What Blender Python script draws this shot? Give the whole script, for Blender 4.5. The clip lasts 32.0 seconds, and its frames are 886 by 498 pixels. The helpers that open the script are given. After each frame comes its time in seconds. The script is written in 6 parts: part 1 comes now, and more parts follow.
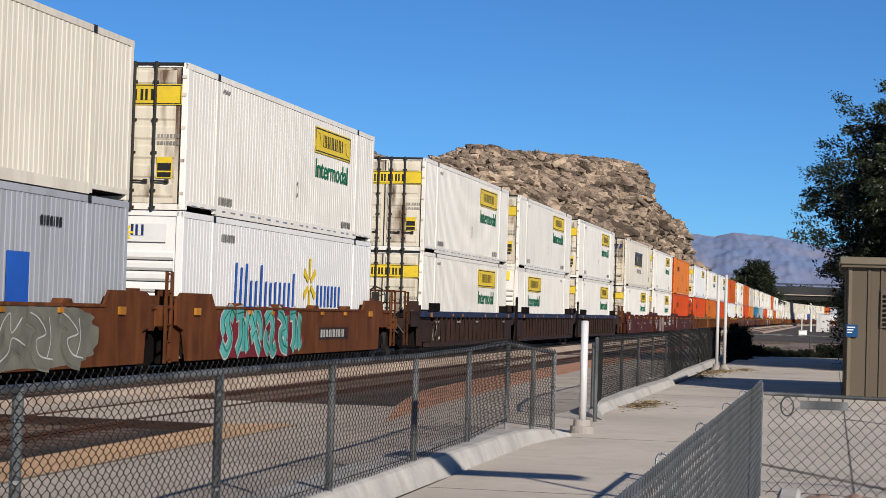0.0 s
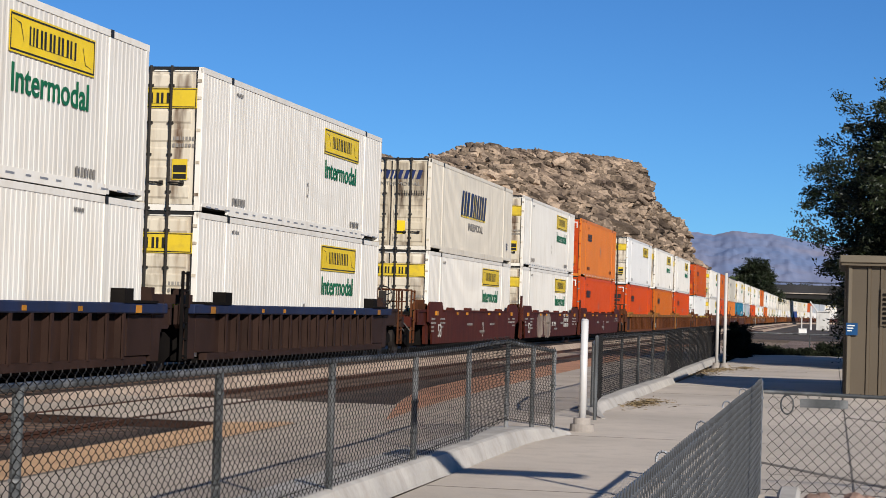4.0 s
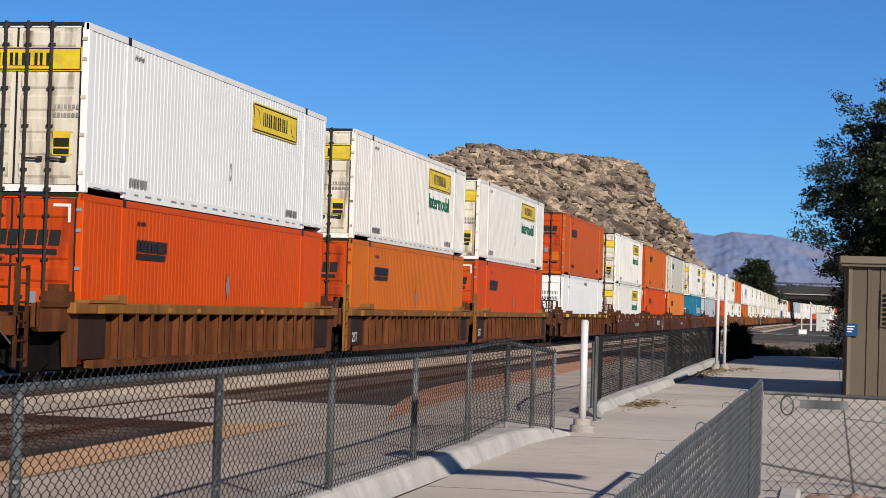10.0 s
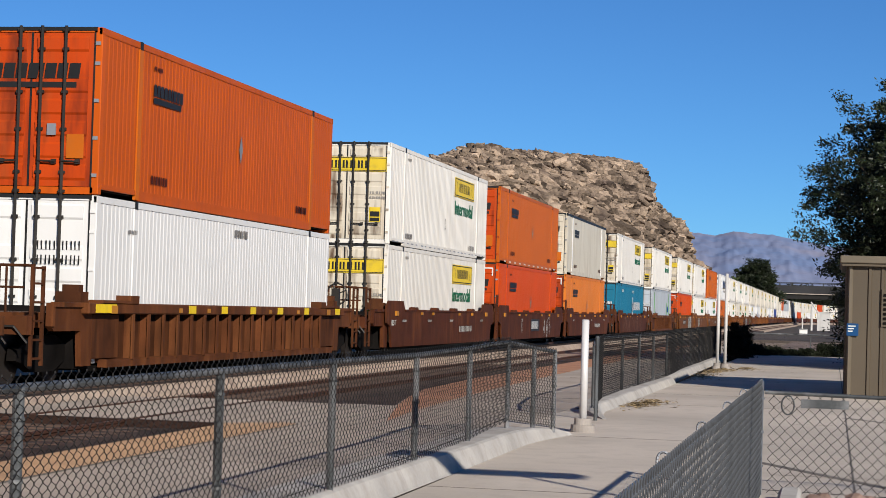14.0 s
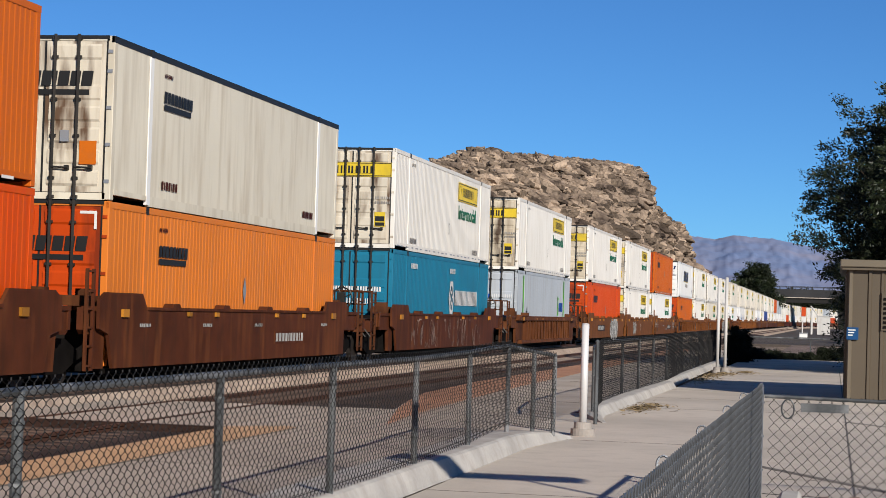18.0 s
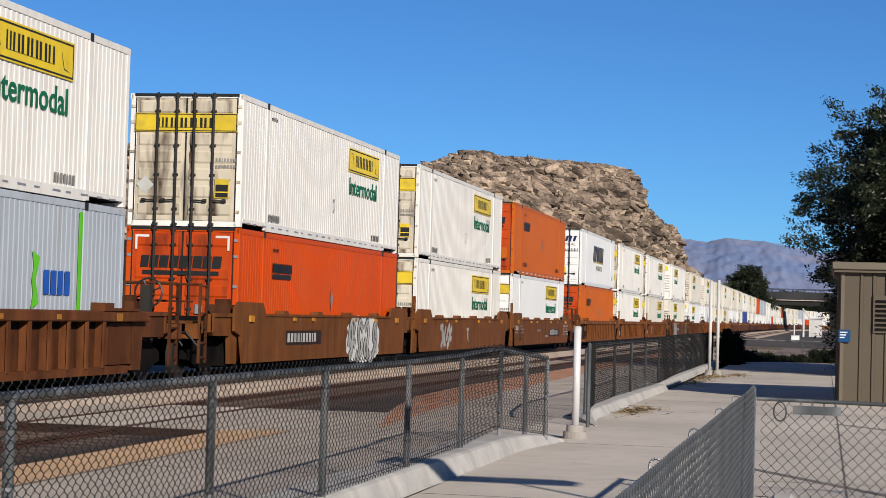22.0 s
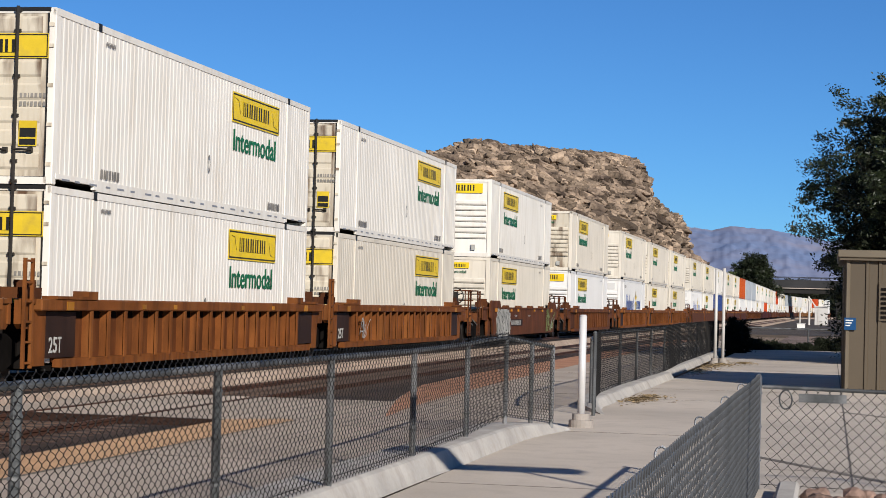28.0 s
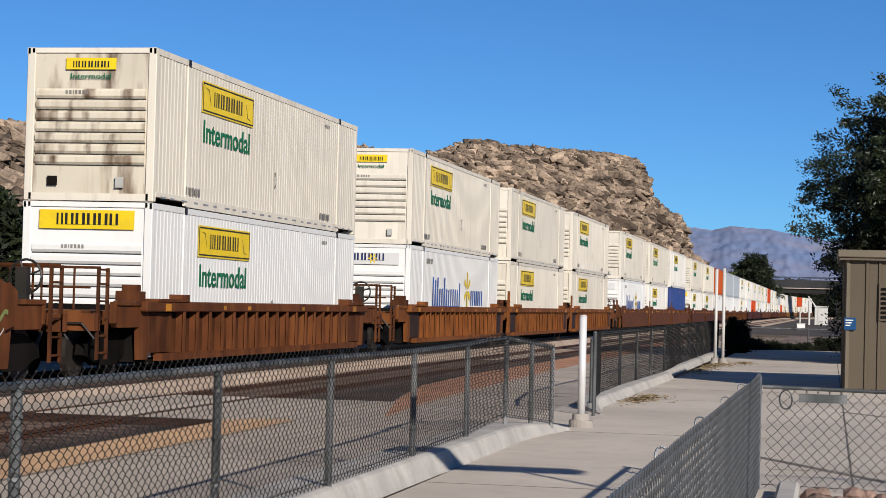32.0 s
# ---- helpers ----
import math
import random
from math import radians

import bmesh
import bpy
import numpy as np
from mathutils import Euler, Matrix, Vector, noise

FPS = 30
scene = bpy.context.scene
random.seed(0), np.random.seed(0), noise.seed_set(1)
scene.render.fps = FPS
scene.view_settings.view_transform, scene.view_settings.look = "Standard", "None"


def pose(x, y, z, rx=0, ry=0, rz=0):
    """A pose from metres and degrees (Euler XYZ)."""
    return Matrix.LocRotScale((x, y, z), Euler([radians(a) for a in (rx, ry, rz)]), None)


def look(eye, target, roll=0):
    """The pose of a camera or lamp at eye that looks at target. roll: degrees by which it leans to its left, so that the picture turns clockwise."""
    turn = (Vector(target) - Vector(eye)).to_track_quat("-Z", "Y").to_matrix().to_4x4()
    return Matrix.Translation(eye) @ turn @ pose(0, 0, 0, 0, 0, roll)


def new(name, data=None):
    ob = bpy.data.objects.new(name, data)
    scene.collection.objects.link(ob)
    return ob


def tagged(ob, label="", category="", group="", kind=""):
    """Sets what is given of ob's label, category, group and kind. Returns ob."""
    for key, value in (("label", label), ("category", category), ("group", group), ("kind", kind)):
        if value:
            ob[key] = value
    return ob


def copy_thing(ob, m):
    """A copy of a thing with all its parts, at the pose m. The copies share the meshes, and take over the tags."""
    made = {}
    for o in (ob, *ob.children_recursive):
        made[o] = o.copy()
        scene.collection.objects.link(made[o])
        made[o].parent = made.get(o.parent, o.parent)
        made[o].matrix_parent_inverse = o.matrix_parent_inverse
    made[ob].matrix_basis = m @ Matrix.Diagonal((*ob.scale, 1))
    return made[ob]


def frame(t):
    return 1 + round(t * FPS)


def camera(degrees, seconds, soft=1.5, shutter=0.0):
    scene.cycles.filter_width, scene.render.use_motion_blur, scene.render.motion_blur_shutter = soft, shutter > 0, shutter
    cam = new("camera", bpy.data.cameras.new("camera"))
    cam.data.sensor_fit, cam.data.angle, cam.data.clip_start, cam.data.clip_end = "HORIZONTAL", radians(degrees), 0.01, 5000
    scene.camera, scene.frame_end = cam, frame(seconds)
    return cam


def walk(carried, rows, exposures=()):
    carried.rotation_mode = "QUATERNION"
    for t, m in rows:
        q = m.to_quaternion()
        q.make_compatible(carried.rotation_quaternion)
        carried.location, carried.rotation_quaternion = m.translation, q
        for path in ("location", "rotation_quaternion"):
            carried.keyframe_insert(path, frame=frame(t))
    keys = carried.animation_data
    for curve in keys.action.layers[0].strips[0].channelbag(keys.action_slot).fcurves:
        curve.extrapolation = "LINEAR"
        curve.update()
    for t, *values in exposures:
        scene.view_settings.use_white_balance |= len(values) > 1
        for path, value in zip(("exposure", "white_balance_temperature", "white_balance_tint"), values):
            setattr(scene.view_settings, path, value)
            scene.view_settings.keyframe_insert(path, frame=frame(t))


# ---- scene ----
cam = camera(25.157, 32.0, soft=0.75)
EYE = Vector((0.0, 0.0, 1.68))
# seconds, degrees to the left of the track's line, degrees up, lean
VIEWS = [
    (0, 11.157, 1.714, 1.74), (0.5, 11.154, 1.717, 1.74), (1, 11.152, 1.711, 1.74), (1.5, 11.129, 1.689, 1.74),
    (2, 11.129, 1.664, 1.74), (2.5, 11.154, 1.662, 1.74), (3, 11.154, 1.665, 1.74), (3.5, 11.154, 1.665, 1.74),
    (5.5, 11.157, 1.690, 1.76), (6, 11.177, 1.711, 1.75), (6.5, 11.177, 1.711, 1.75), (7, 11.159, 1.715, 1.75),
    (7.5, 11.177, 1.712, 1.75), (8, 11.177, 1.711, 1.74), (8.5, 11.154, 1.690, 1.74), (9, 11.154, 1.687, 1.74),
    (9.5, 11.154, 1.687, 1.74), (10, 11.154, 1.690, 1.74), (10.5, 11.156, 1.691, 1.76), (11, 11.155, 1.704, 1.76),
    (11.5, 11.168, 1.713, 1.75), (12, 11.168, 1.714, 1.74), (12.5, 11.154, 1.705, 1.74), (13, 11.160, 1.689, 1.72),
    (13.5, 11.167, 1.684, 1.72), (14, 11.174, 1.684, 1.72), (14.5, 11.179, 1.687, 1.74), (16.5, 11.156, 1.763, 1.73),
    (17, 11.179, 1.772, 1.74), (17.5, 11.179, 1.787, 1.83), (18, 11.177, 1.790, 1.75), (18.5, 11.179, 1.793, 1.75),
    (19, 11.202, 1.822, 1.75), (19.5, 11.227, 1.838, 1.68), (20, 11.188, 1.851, 1.66), (20.5, 11.106, 1.855, 1.54),
    (21, 10.879, 1.876, 1.43), (21.5, 10.883, 1.904, 1.43), (22, 10.949, 1.891, 1.62), (22.5, 11.009, 1.846, 1.62),
    (23, 11.065, 1.773, 1.54), (23.5, 11.088, 1.682, 1.52), (24, 11.098, 1.624, 1.52), (24.5, 11.104, 1.580, 1.50),
    (25, 11.116, 1.564, 1.50), (25.5, 11.117, 1.551, 1.44), (27.5, 11.099, 1.558, 1.51), (28, 11.096, 1.563, 1.51),
    (28.5, 11.099, 1.565, 1.52), (29, 11.099, 1.562, 1.52), (29.5, 11.098, 1.571, 1.47), (30, 11.098, 1.571, 1.47),
    (30.5, 11.099, 1.562, 1.47), (31, 11.095, 1.570, 1.51), (31.5, 11.096, 1.563, 1.46), (32, 11.095, 1.570, 1.46),
]


def view(yaw, pitch, roll):
    a, b = radians(yaw), radians(pitch)
    return look(EYE, EYE + Vector((-math.sin(a) * math.cos(b), math.cos(a) * math.cos(b), math.sin(b))), roll)


walk(cam, [(t, view(a, b, c)) for t, a, b, c in VIEWS], exposures=[(0.0, 0.415), (32.0, 0.415)])

# ---- light ----
SUN_DIR = Vector((0.58, -0.815, 0.43)).normalized()
world = bpy.data.worlds.new("world")
scene.world = world
world.use_nodes = True
wn = world.node_tree
sky = wn.nodes.new("ShaderNodeTexSky")
sky.sky_type = "NISHITA"
sky.sun_disc = False
sky.sun_elevation = math.asin(SUN_DIR.z)
sky.sun_rotation = math.atan2(SUN_DIR.x, SUN_DIR.y)
sky.altitude = 900
sky.air_density, sky.dust_density, sky.ozone_density = 0.72, 0.0, 1.5
tint = wn.nodes.new("ShaderNodeVectorMath")
tint.operation = "MULTIPLY"
tint.inputs[1].default_value = (0.525, 1.095, 1.74)
wn.links.new(sky.outputs[0], tint.inputs[0])
wn.links.new(tint.outputs[0], wn.nodes["Background"].inputs[0])
wn.nodes["Background"].inputs[1].default_value = 0.040
sun = new("sun", bpy.data.lights.new("sun", "SUN"))
sun.data.energy = 5.0
sun.data.angle = radians(0.53)
sun.data.color = (1.0, 0.955, 0.865)
sun.matrix_world = look((0, 0, 60), Vector((0, 0, 60)) - SUN_DIR)


# ---- materials ----
DIMMING = (0.75, 0.728, 0.725)


def dimmed(c):
    """The colour dimmed, so that shade renders deeper under the raised exposure."""
    return tuple(a * b for a, b in zip(c, DIMMING))


def mat(name, col, rough=0.6, metal=0.0, var=0.15, scale=1.5, fine=40.0, bump=0.1, bumpdist=0.01, col2=None, stretch=(1, 1, 1),
        streak=None, streak_amt=0.0, rand=0.06, spec=0.28, island=0.0, shift=40.0, blotch=None, blotch_amt=0.6):
    """Painted or plain surface: base colour, wide variation, fine grain, streaks and relief."""
    col, col2, streak, blotch = (c and dimmed(c) for c in (col, col2, streak, blotch))
    m = bpy.data.materials.new(name)
    m.use_nodes = True
    nt = m.node_tree
    N, L = nt.nodes, nt.links
    b = N["Principled BSDF"]
    b.inputs["Roughness"].default_value = rough
    b.inputs["Metallic"].default_value = metal
    b.inputs["Specular IOR Level"].default_value = spec
    tc = N.new("ShaderNodeTexCoord")
    oi = N.new("ShaderNodeObjectInfo")
    far_off = N.new("ShaderNodeMath")
    far_off.operation = "MULTIPLY"
    far_off.inputs[1].default_value = shift
    L.new(oi.outputs["Random"], far_off.inputs[0])
    own = N.new("ShaderNodeVectorMath")
    L.new(tc.outputs["Object"], own.inputs[0])
    L.new(far_off.outputs[0], own.inputs[1])
    mp = N.new("ShaderNodeMapping")
    mp.inputs["Scale"].default_value = stretch
    L.new(own.outputs[0], mp.inputs[0])
    n1 = N.new("ShaderNodeTexNoise")
    n1.inputs["Scale"].default_value = scale
    n1.inputs["Detail"].default_value = 6
    L.new(mp.outputs[0], n1.inputs["Vector"])
    n2 = N.new("ShaderNodeTexNoise")
    n2.inputs["Scale"].default_value = fine
    n2.inputs["Detail"].default_value = 4
    L.new(tc.outputs["Object"], n2.inputs["Vector"])
    ramp = N.new("ShaderNodeMapRange")
    ramp.inputs[1].default_value, ramp.inputs[2].default_value = 0.35, 0.7
    L.new(n1.outputs[0], ramp.inputs[0])
    mx = N.new("ShaderNodeMix")
    mx.data_type = "RGBA"
    c2 = col2 or tuple(c * (1 - 2.2 * var) for c in col)
    mx.inputs[6].default_value = (*col, 1)
    mx.inputs[7].default_value = (*c2, 1)
    L.new(ramp.outputs[0], mx.inputs[0])
    last = mx.outputs[2]
    if streak:
        ms = N.new("ShaderNodeMapping")
        ms.inputs["Scale"].default_value = (2.2, 2.2, 0.16)
        L.new(own.outputs[0], ms.inputs[0])
        n3 = N.new("ShaderNodeTexNoise")
        n3.inputs["Scale"].default_value = 2.0
        n3.inputs["Detail"].default_value = 5
        L.new(ms.outputs[0], n3.inputs["Vector"])
        r3 = N.new("ShaderNodeMapRange")
        r3.inputs[1].default_value, r3.inputs[2].default_value = 0.5, 0.75
        r3.inputs[4].default_value = streak_amt
        L.new(n3.outputs[0], r3.inputs[0])
        m3 = N.new("ShaderNodeMix")
        m3.data_type = "RGBA"
        m3.inputs[7].default_value = (*streak, 1)
        L.new(r3.outputs[0], m3.inputs[0])
        L.new(last, m3.inputs[6])
        last = m3.outputs[2]
    if blotch:
        mb = N.new("ShaderNodeMapping")
        mb.inputs["Scale"].default_value = (3.2, 3.2, 0.6)
        L.new(own.outputs[0], mb.inputs[0])
        n4 = N.new("ShaderNodeTexNoise")
        n4.inputs["Scale"].default_value = 0.9
        n4.inputs["Detail"].default_value = 8
        L.new(mb.outputs[0], n4.inputs["Vector"])
        r4 = N.new("ShaderNodeMapRange")
        r4.inputs[1].default_value, r4.inputs[2].default_value = 0.50, 0.68
        r4.inputs[4].default_value = blotch_amt
        L.new(n4.outputs[0], r4.inputs[0])
        m4 = N.new("ShaderNodeMix")
        m4.data_type = "RGBA"
        m4.inputs[7].default_value = (*blotch, 1)
        L.new(r4.outputs[0], m4.inputs[0])
        L.new(last, m4.inputs[6])
        last = m4.outputs[2]
    rv = N.new("ShaderNodeMapRange")
    rv.inputs[3].default_value, rv.inputs[4].default_value = 0.9 * (1 - rand), 0.9 * (1 + rand)
    if island:
        rv.inputs[3].default_value, rv.inputs[4].default_value = 1 - island, 1 + 0.45 * island
        L.new(N.new("ShaderNodeNewGeometry").outputs["Random Per Island"], rv.inputs[0])
    else:
        L.new(oi.outputs["Random"], rv.inputs[0])
    fv = N.new("ShaderNodeMapRange")
    fv.inputs[3].default_value, fv.inputs[4].default_value = 1 - var, 1 + var
    L.new(n2.outputs[0], fv.inputs[0])
    mul = N.new("ShaderNodeMath")
    mul.operation = "MULTIPLY"
    L.new(rv.outputs[0], mul.inputs[0])
    L.new(fv.outputs[0], mul.inputs[1])
    sc = N.new("ShaderNodeVectorMath")
    sc.operation = "SCALE"
    L.new(last, sc.inputs[0])
    L.new(mul.outputs[0], sc.inputs["Scale"])
    L.new(sc.outputs[0], b.inputs["Base Color"])
    if bump:
        bp = N.new("ShaderNodeBump")
        bp.inputs["Strength"].default_value = bump
        bp.inputs["Distance"].default_value = bumpdist
        L.new(n2.outputs[0], bp.inputs["Height"])
        L.new(bp.outputs[0], b.inputs["Normal"])
    return m


RUST = (0.16, 0.07, 0.03)
GRIME = (0.30, 0.24, 0.17)
M = dict(
    white=mat("white_paint", (0.95, 0.92, 0.845), 0.5, var=0.04, scale=0.5, streak=(0.42, 0.33, 0.22), streak_amt=0.22, spec=0.3, blotch=(0.60, 0.50, 0.36), blotch_amt=0.2),
    clean=mat("bright_white_paint", (0.90, 0.90, 0.875), 0.45, var=0.03, scale=0.5, streak=GRIME, streak_amt=0.07, spec=0.3),
    cream=mat("cream_paint", (0.86, 0.80, 0.68), 0.55, var=0.05, scale=0.6, streak=GRIME, streak_amt=0.3, spec=0.3),
    dirty=mat("dirty_cream_paint", (0.74, 0.65, 0.49), 0.6, var=0.1, scale=0.8, streak=(0.20, 0.12, 0.06), streak_amt=0.6, spec=0.3, blotch=(0.06, 0.03, 0.014), blotch_amt=0.95),
    doorcream=mat("rust_stained_door_paint", (0.78, 0.71, 0.57), 0.55, var=0.06, scale=0.7, streak=(0.36, 0.24, 0.13), streak_amt=0.5, spec=0.3, blotch=(0.10, 0.045, 0.018), blotch_amt=0.95),
    doororange=mat("grimy_orange_door_paint", (0.60, 0.065, 0.004), 0.5, var=0.08, scale=0.6, streak=(0.40, 0.09, 0.02), streak_amt=0.5, spec=0.2, blotch=(0.12, 0.02, 0.008), blotch_amt=0.7),
    endyellow=mat("weathered_yellow_vinyl", (0.86, 0.62, 0.035), 0.5, var=0.08, scale=2, streak=(0.40, 0.30, 0.08), streak_amt=0.5),
    orange=mat("orange_paint", (0.72, 0.080, 0.002), 0.5, var=0.06, scale=0.5, streak=(0.58, 0.11, 0.01), streak_amt=0.5, spec=0.18),
    amber=mat("faded_orange_paint", (0.63, 0.148, 0.008), 0.5, var=0.06, scale=0.5, streak=(0.46, 0.14, 0.03), streak_amt=0.45, spec=0.18),
    redorange=mat("red_orange_paint", (0.64, 0.108, 0.005), 0.5, var=0.06, scale=0.5, streak=(0.34, 0.055, 0.012), streak_amt=0.5, spec=0.18),
    midorange=mat("sunlit_orange_paint", (0.64, 0.135, 0.007), 0.5, var=0.06, scale=0.5, streak=(0.48, 0.11, 0.02), streak_amt=0.5, spec=0.18),
    paleorange=mat("pale_faded_orange_paint", (0.80, 0.225, 0.030), 0.5, var=0.06, scale=0.5, streak=(0.56, 0.22, 0.07), streak_amt=0.5, spec=0.18),
    teal=mat("teal_paint", (0.012, 0.20, 0.33), 0.45, var=0.06, scale=0.5, streak=(0.03, 0.12, 0.18), streak_amt=0.4),
    grey=mat("grey_paint", (0.50, 0.55, 0.60), 0.5, var=0.05, scale=0.5, streak=GRIME, streak_amt=0.3),
    bluegrey=mat("blue_grey_paint", (0.27, 0.29, 0.33), 0.5, var=0.05, scale=0.5, streak=GRIME, streak_amt=0.3),
    steelgrey=mat("steel_grey_paint", (0.46, 0.485, 0.53), 0.45, var=0.06, scale=0.5, streak=(0.22, 0.21, 0.20), streak_amt=0.45),
    navybox=mat("dark_blue_paint", (0.03, 0.07, 0.28), 0.5, var=0.06, scale=0.5, streak=GRIME, streak_amt=0.2),
    yellow=mat("yellow_vinyl", (1.0, 0.71, 0.018), 0.45, var=0.05, scale=2, streak=(0.5, 0.36, 0.08), streak_amt=0.3),
    black=mat("black_paint", (0.02, 0.02, 0.02), 0.5, var=0.1),
    green=mat("green_vinyl", (0.01, 0.17, 0.07), 0.5, var=0.1),
    lime=mat("lime_vinyl", (0.15, 0.65, 0.03), 0.5, var=0.1),
    blue=mat("blue_vinyl", (0.02, 0.12, 0.55), 0.5, var=0.1),
    navy=mat("navy_vinyl", (0.015, 0.03, 0.12), 0.5, var=0.1),
    ink=mat("faded_stencil", (0.35, 0.33, 0.30), 0.6, var=0.2),
    whitevinyl=mat("white_vinyl", (0.8, 0.8, 0.78), 0.5, var=0.05),
    aqua=mat("aqua_spray", (0.12, 0.50, 0.46), 0.5, var=0.2),
    graywhite=mat("pale_spray", (0.60, 0.60, 0.56), 0.6, var=0.2),
    olive=mat("olive_spray", (0.25, 0.30, 0.10), 0.6, var=0.2),
    rod=mat("dark_steel", (0.05, 0.045, 0.04), 0.5, metal=0.3, var=0.2),
    zinc=mat("galvanised_steel", (0.24, 0.255, 0.28), 0.5, metal=0.5, var=0.12),
    meshzinc=mat("galvanised_mesh", (0.125, 0.134, 0.145), 0.45, metal=0.3, var=0.12),
    reflector=mat("amber_reflector", (0.48, 0.20, 0.02), 0.45, var=0.1, rand=0.3),
    maroon=mat("maroon_car_paint", (0.085, 0.017, 0.010), 0.6, var=0.15, streak=(0.04, 0.016, 0.010), streak_amt=0.6, spec=0.12, blotch=(0.13, 0.045, 0.02), blotch_amt=0.5),
    rust=mat("rusty_brown_car_paint", (0.145, 0.047, 0.016), 0.65, var=0.2, streak=(0.07, 0.03, 0.012), streak_amt=0.75, spec=0.12, blotch=(0.21, 0.075, 0.024), blotch_amt=0.6),
    ochre=mat("ochre_car_paint", (0.29, 0.125, 0.03), 0.65, var=0.18, streak=(0.12, 0.05, 0.018), streak_amt=0.8, spec=0.12, blotch=(0.36, 0.18, 0.05), blotch_amt=0.5),
    rustorange=mat("orange_brown_car_paint", (0.24, 0.078, 0.019), 0.65, var=0.2, streak=(0.06, 0.024, 0.010), streak_amt=0.85, spec=0.12, blotch=(0.29, 0.11, 0.03), blotch_amt=0.5),
    navycar=mat("navy_car_paint", (0.020, 0.032, 0.085), 0.55, var=0.15, streak=(0.05, 0.035, 0.03), streak_amt=0.6, spec=0.15),
    darkcar=mat("brown_black_car_paint", (0.045, 0.024, 0.018), 0.6, var=0.15, streak=(0.025, 0.015, 0.012), streak_amt=0.6, spec=0.12),
    darkrust=mat("dark_rusty_web_plate", (0.105, 0.036, 0.014), 0.7, var=0.25, streak=(0.04, 0.017, 0.008), streak_amt=0.7, spec=0.1, blotch=(0.17, 0.06, 0.02), blotch_amt=0.6),
    underframe=mat("oily_black_steel", (0.012, 0.010, 0.009), 0.8, var=0.3, spec=0.06),
    wheelsteel=mat("worn_wheel_steel", (0.05, 0.042, 0.038), 0.5, metal=0.4, var=0.2),
    concrete=mat("pale_concrete", (0.74, 0.65, 0.545), 0.85, var=0.11, scale=0.35, fine=30, bump=0.25, blotch=(0.52, 0.45, 0.38), blotch_amt=0.35),
    kerb=mat("kerb_concrete", (0.63, 0.60, 0.555), 0.85, var=0.13, scale=1.2, fine=25, bump=0.35, streak=(0.30, 0.26, 0.22), streak_amt=0.45, blotch=(0.46, 0.42, 0.37), blotch_amt=0.5),
    platform=mat("grey_platform_paving", (0.59, 0.505, 0.42), 0.85, var=0.12, scale=0.6, fine=30, bump=0.25),
    oily=mat("oil_darkened_ballast", (0.074, 0.044, 0.034), 0.9, var=0.4, scale=0.8, fine=14, bump=1.0, bumpdist=0.04),
    peeling=mat("peeling_pale_spray", (0.42, 0.34, 0.27), 0.7, var=0.3, scale=1.2, blotch=(0.14, 0.06, 0.04), blotch_amt=0.7),
    maroonspray=mat("maroon_spray", (0.22, 0.02, 0.03), 0.5, var=0.2),
    darkspray=mat("grey_green_spray", (0.20, 0.20, 0.16), 0.6, var=0.2),
    brownwarn=mat("red_brown_warning_strip", (0.60, 0.30, 0.17), 0.8, var=0.18, scale=1.0, fine=20, bump=0.3, blotch=(0.34, 0.19, 0.13), blotch_amt=0.5),
    warn=mat("orange_tan_warning_strip", (0.74, 0.46, 0.25), 0.8, var=0.15, scale=1.0, fine=20, bump=0.3),
    joint=mat("dark_joint_and_shadow", (0.24, 0.21, 0.18), 0.9, var=0.2),
    dust=mat("dusty_grey_brown_ground", (0.115, 0.093, 0.08), 0.95, var=0.2, scale=0.1, fine=4, bump=0.4, bumpdist=0.03),
    dirt=mat("dry_desert_soil", (0.38, 0.29, 0.22), 0.95, var=0.2, scale=0.25, fine=9, bump=0.6, bumpdist=0.03),
    ballast=mat("track_ballast", (0.56, 0.445, 0.345), 0.95, var=0.4, scale=0.35, fine=14, bump=1.0, bumpdist=0.04, col2=(0.36, 0.27, 0.21), stretch=(1.6, 0.5, 1), blotch=(0.24, 0.16, 0.12), blotch_amt=0.5),
    tie=mat("weathered_wood", (0.13, 0.085, 0.065), 0.9, var=0.25, fine=20, bump=0.3),
    railsteel=mat("rusty_rail", (0.14, 0.065, 0.04), 0.6, metal=0.3, var=0.2),
    fencemetal=mat("dark_weathered_fence_steel", (0.10, 0.108, 0.112), 0.5, metal=0.0, var=0.35, fine=45, bump=0.3, spec=0.4, blotch=(0.26, 0.265, 0.27), blotch_amt=0.8),
    wire=mat("dark_fence_wire", (0.024, 0.023, 0.023), 0.65, metal=0.1, var=0.2, spec=0.15),
    silver=mat("silver_pole_paint", (0.84, 0.84, 0.83), 0.42, metal=0.2, var=0.06, streak=GRIME, streak_amt=0.2),
    whitepole=mat("white_pole_paint", (0.66, 0.65, 0.62), 0.5, var=0.06, streak=GRIME, streak_amt=0.25),
    shed=mat("tan_brown_metal_siding", (0.118, 0.092, 0.061), 0.55, var=0.06, scale=0.8),
    shedtrim=mat("tan_trim", (0.172, 0.142, 0.10), 0.55, var=0.06),
    signblue=mat("blue_sign_enamel", (0.006, 0.065, 0.19), 0.4, var=0.05),
    rock=mat("weathered_granite", (0.44, 0.335, 0.245), 0.95, var=0.5, scale=0.3, fine=2.6, bump=1.0, bumpdist=0.25, col2=(0.11, 0.082, 0.066), island=0.72, spec=0.1),
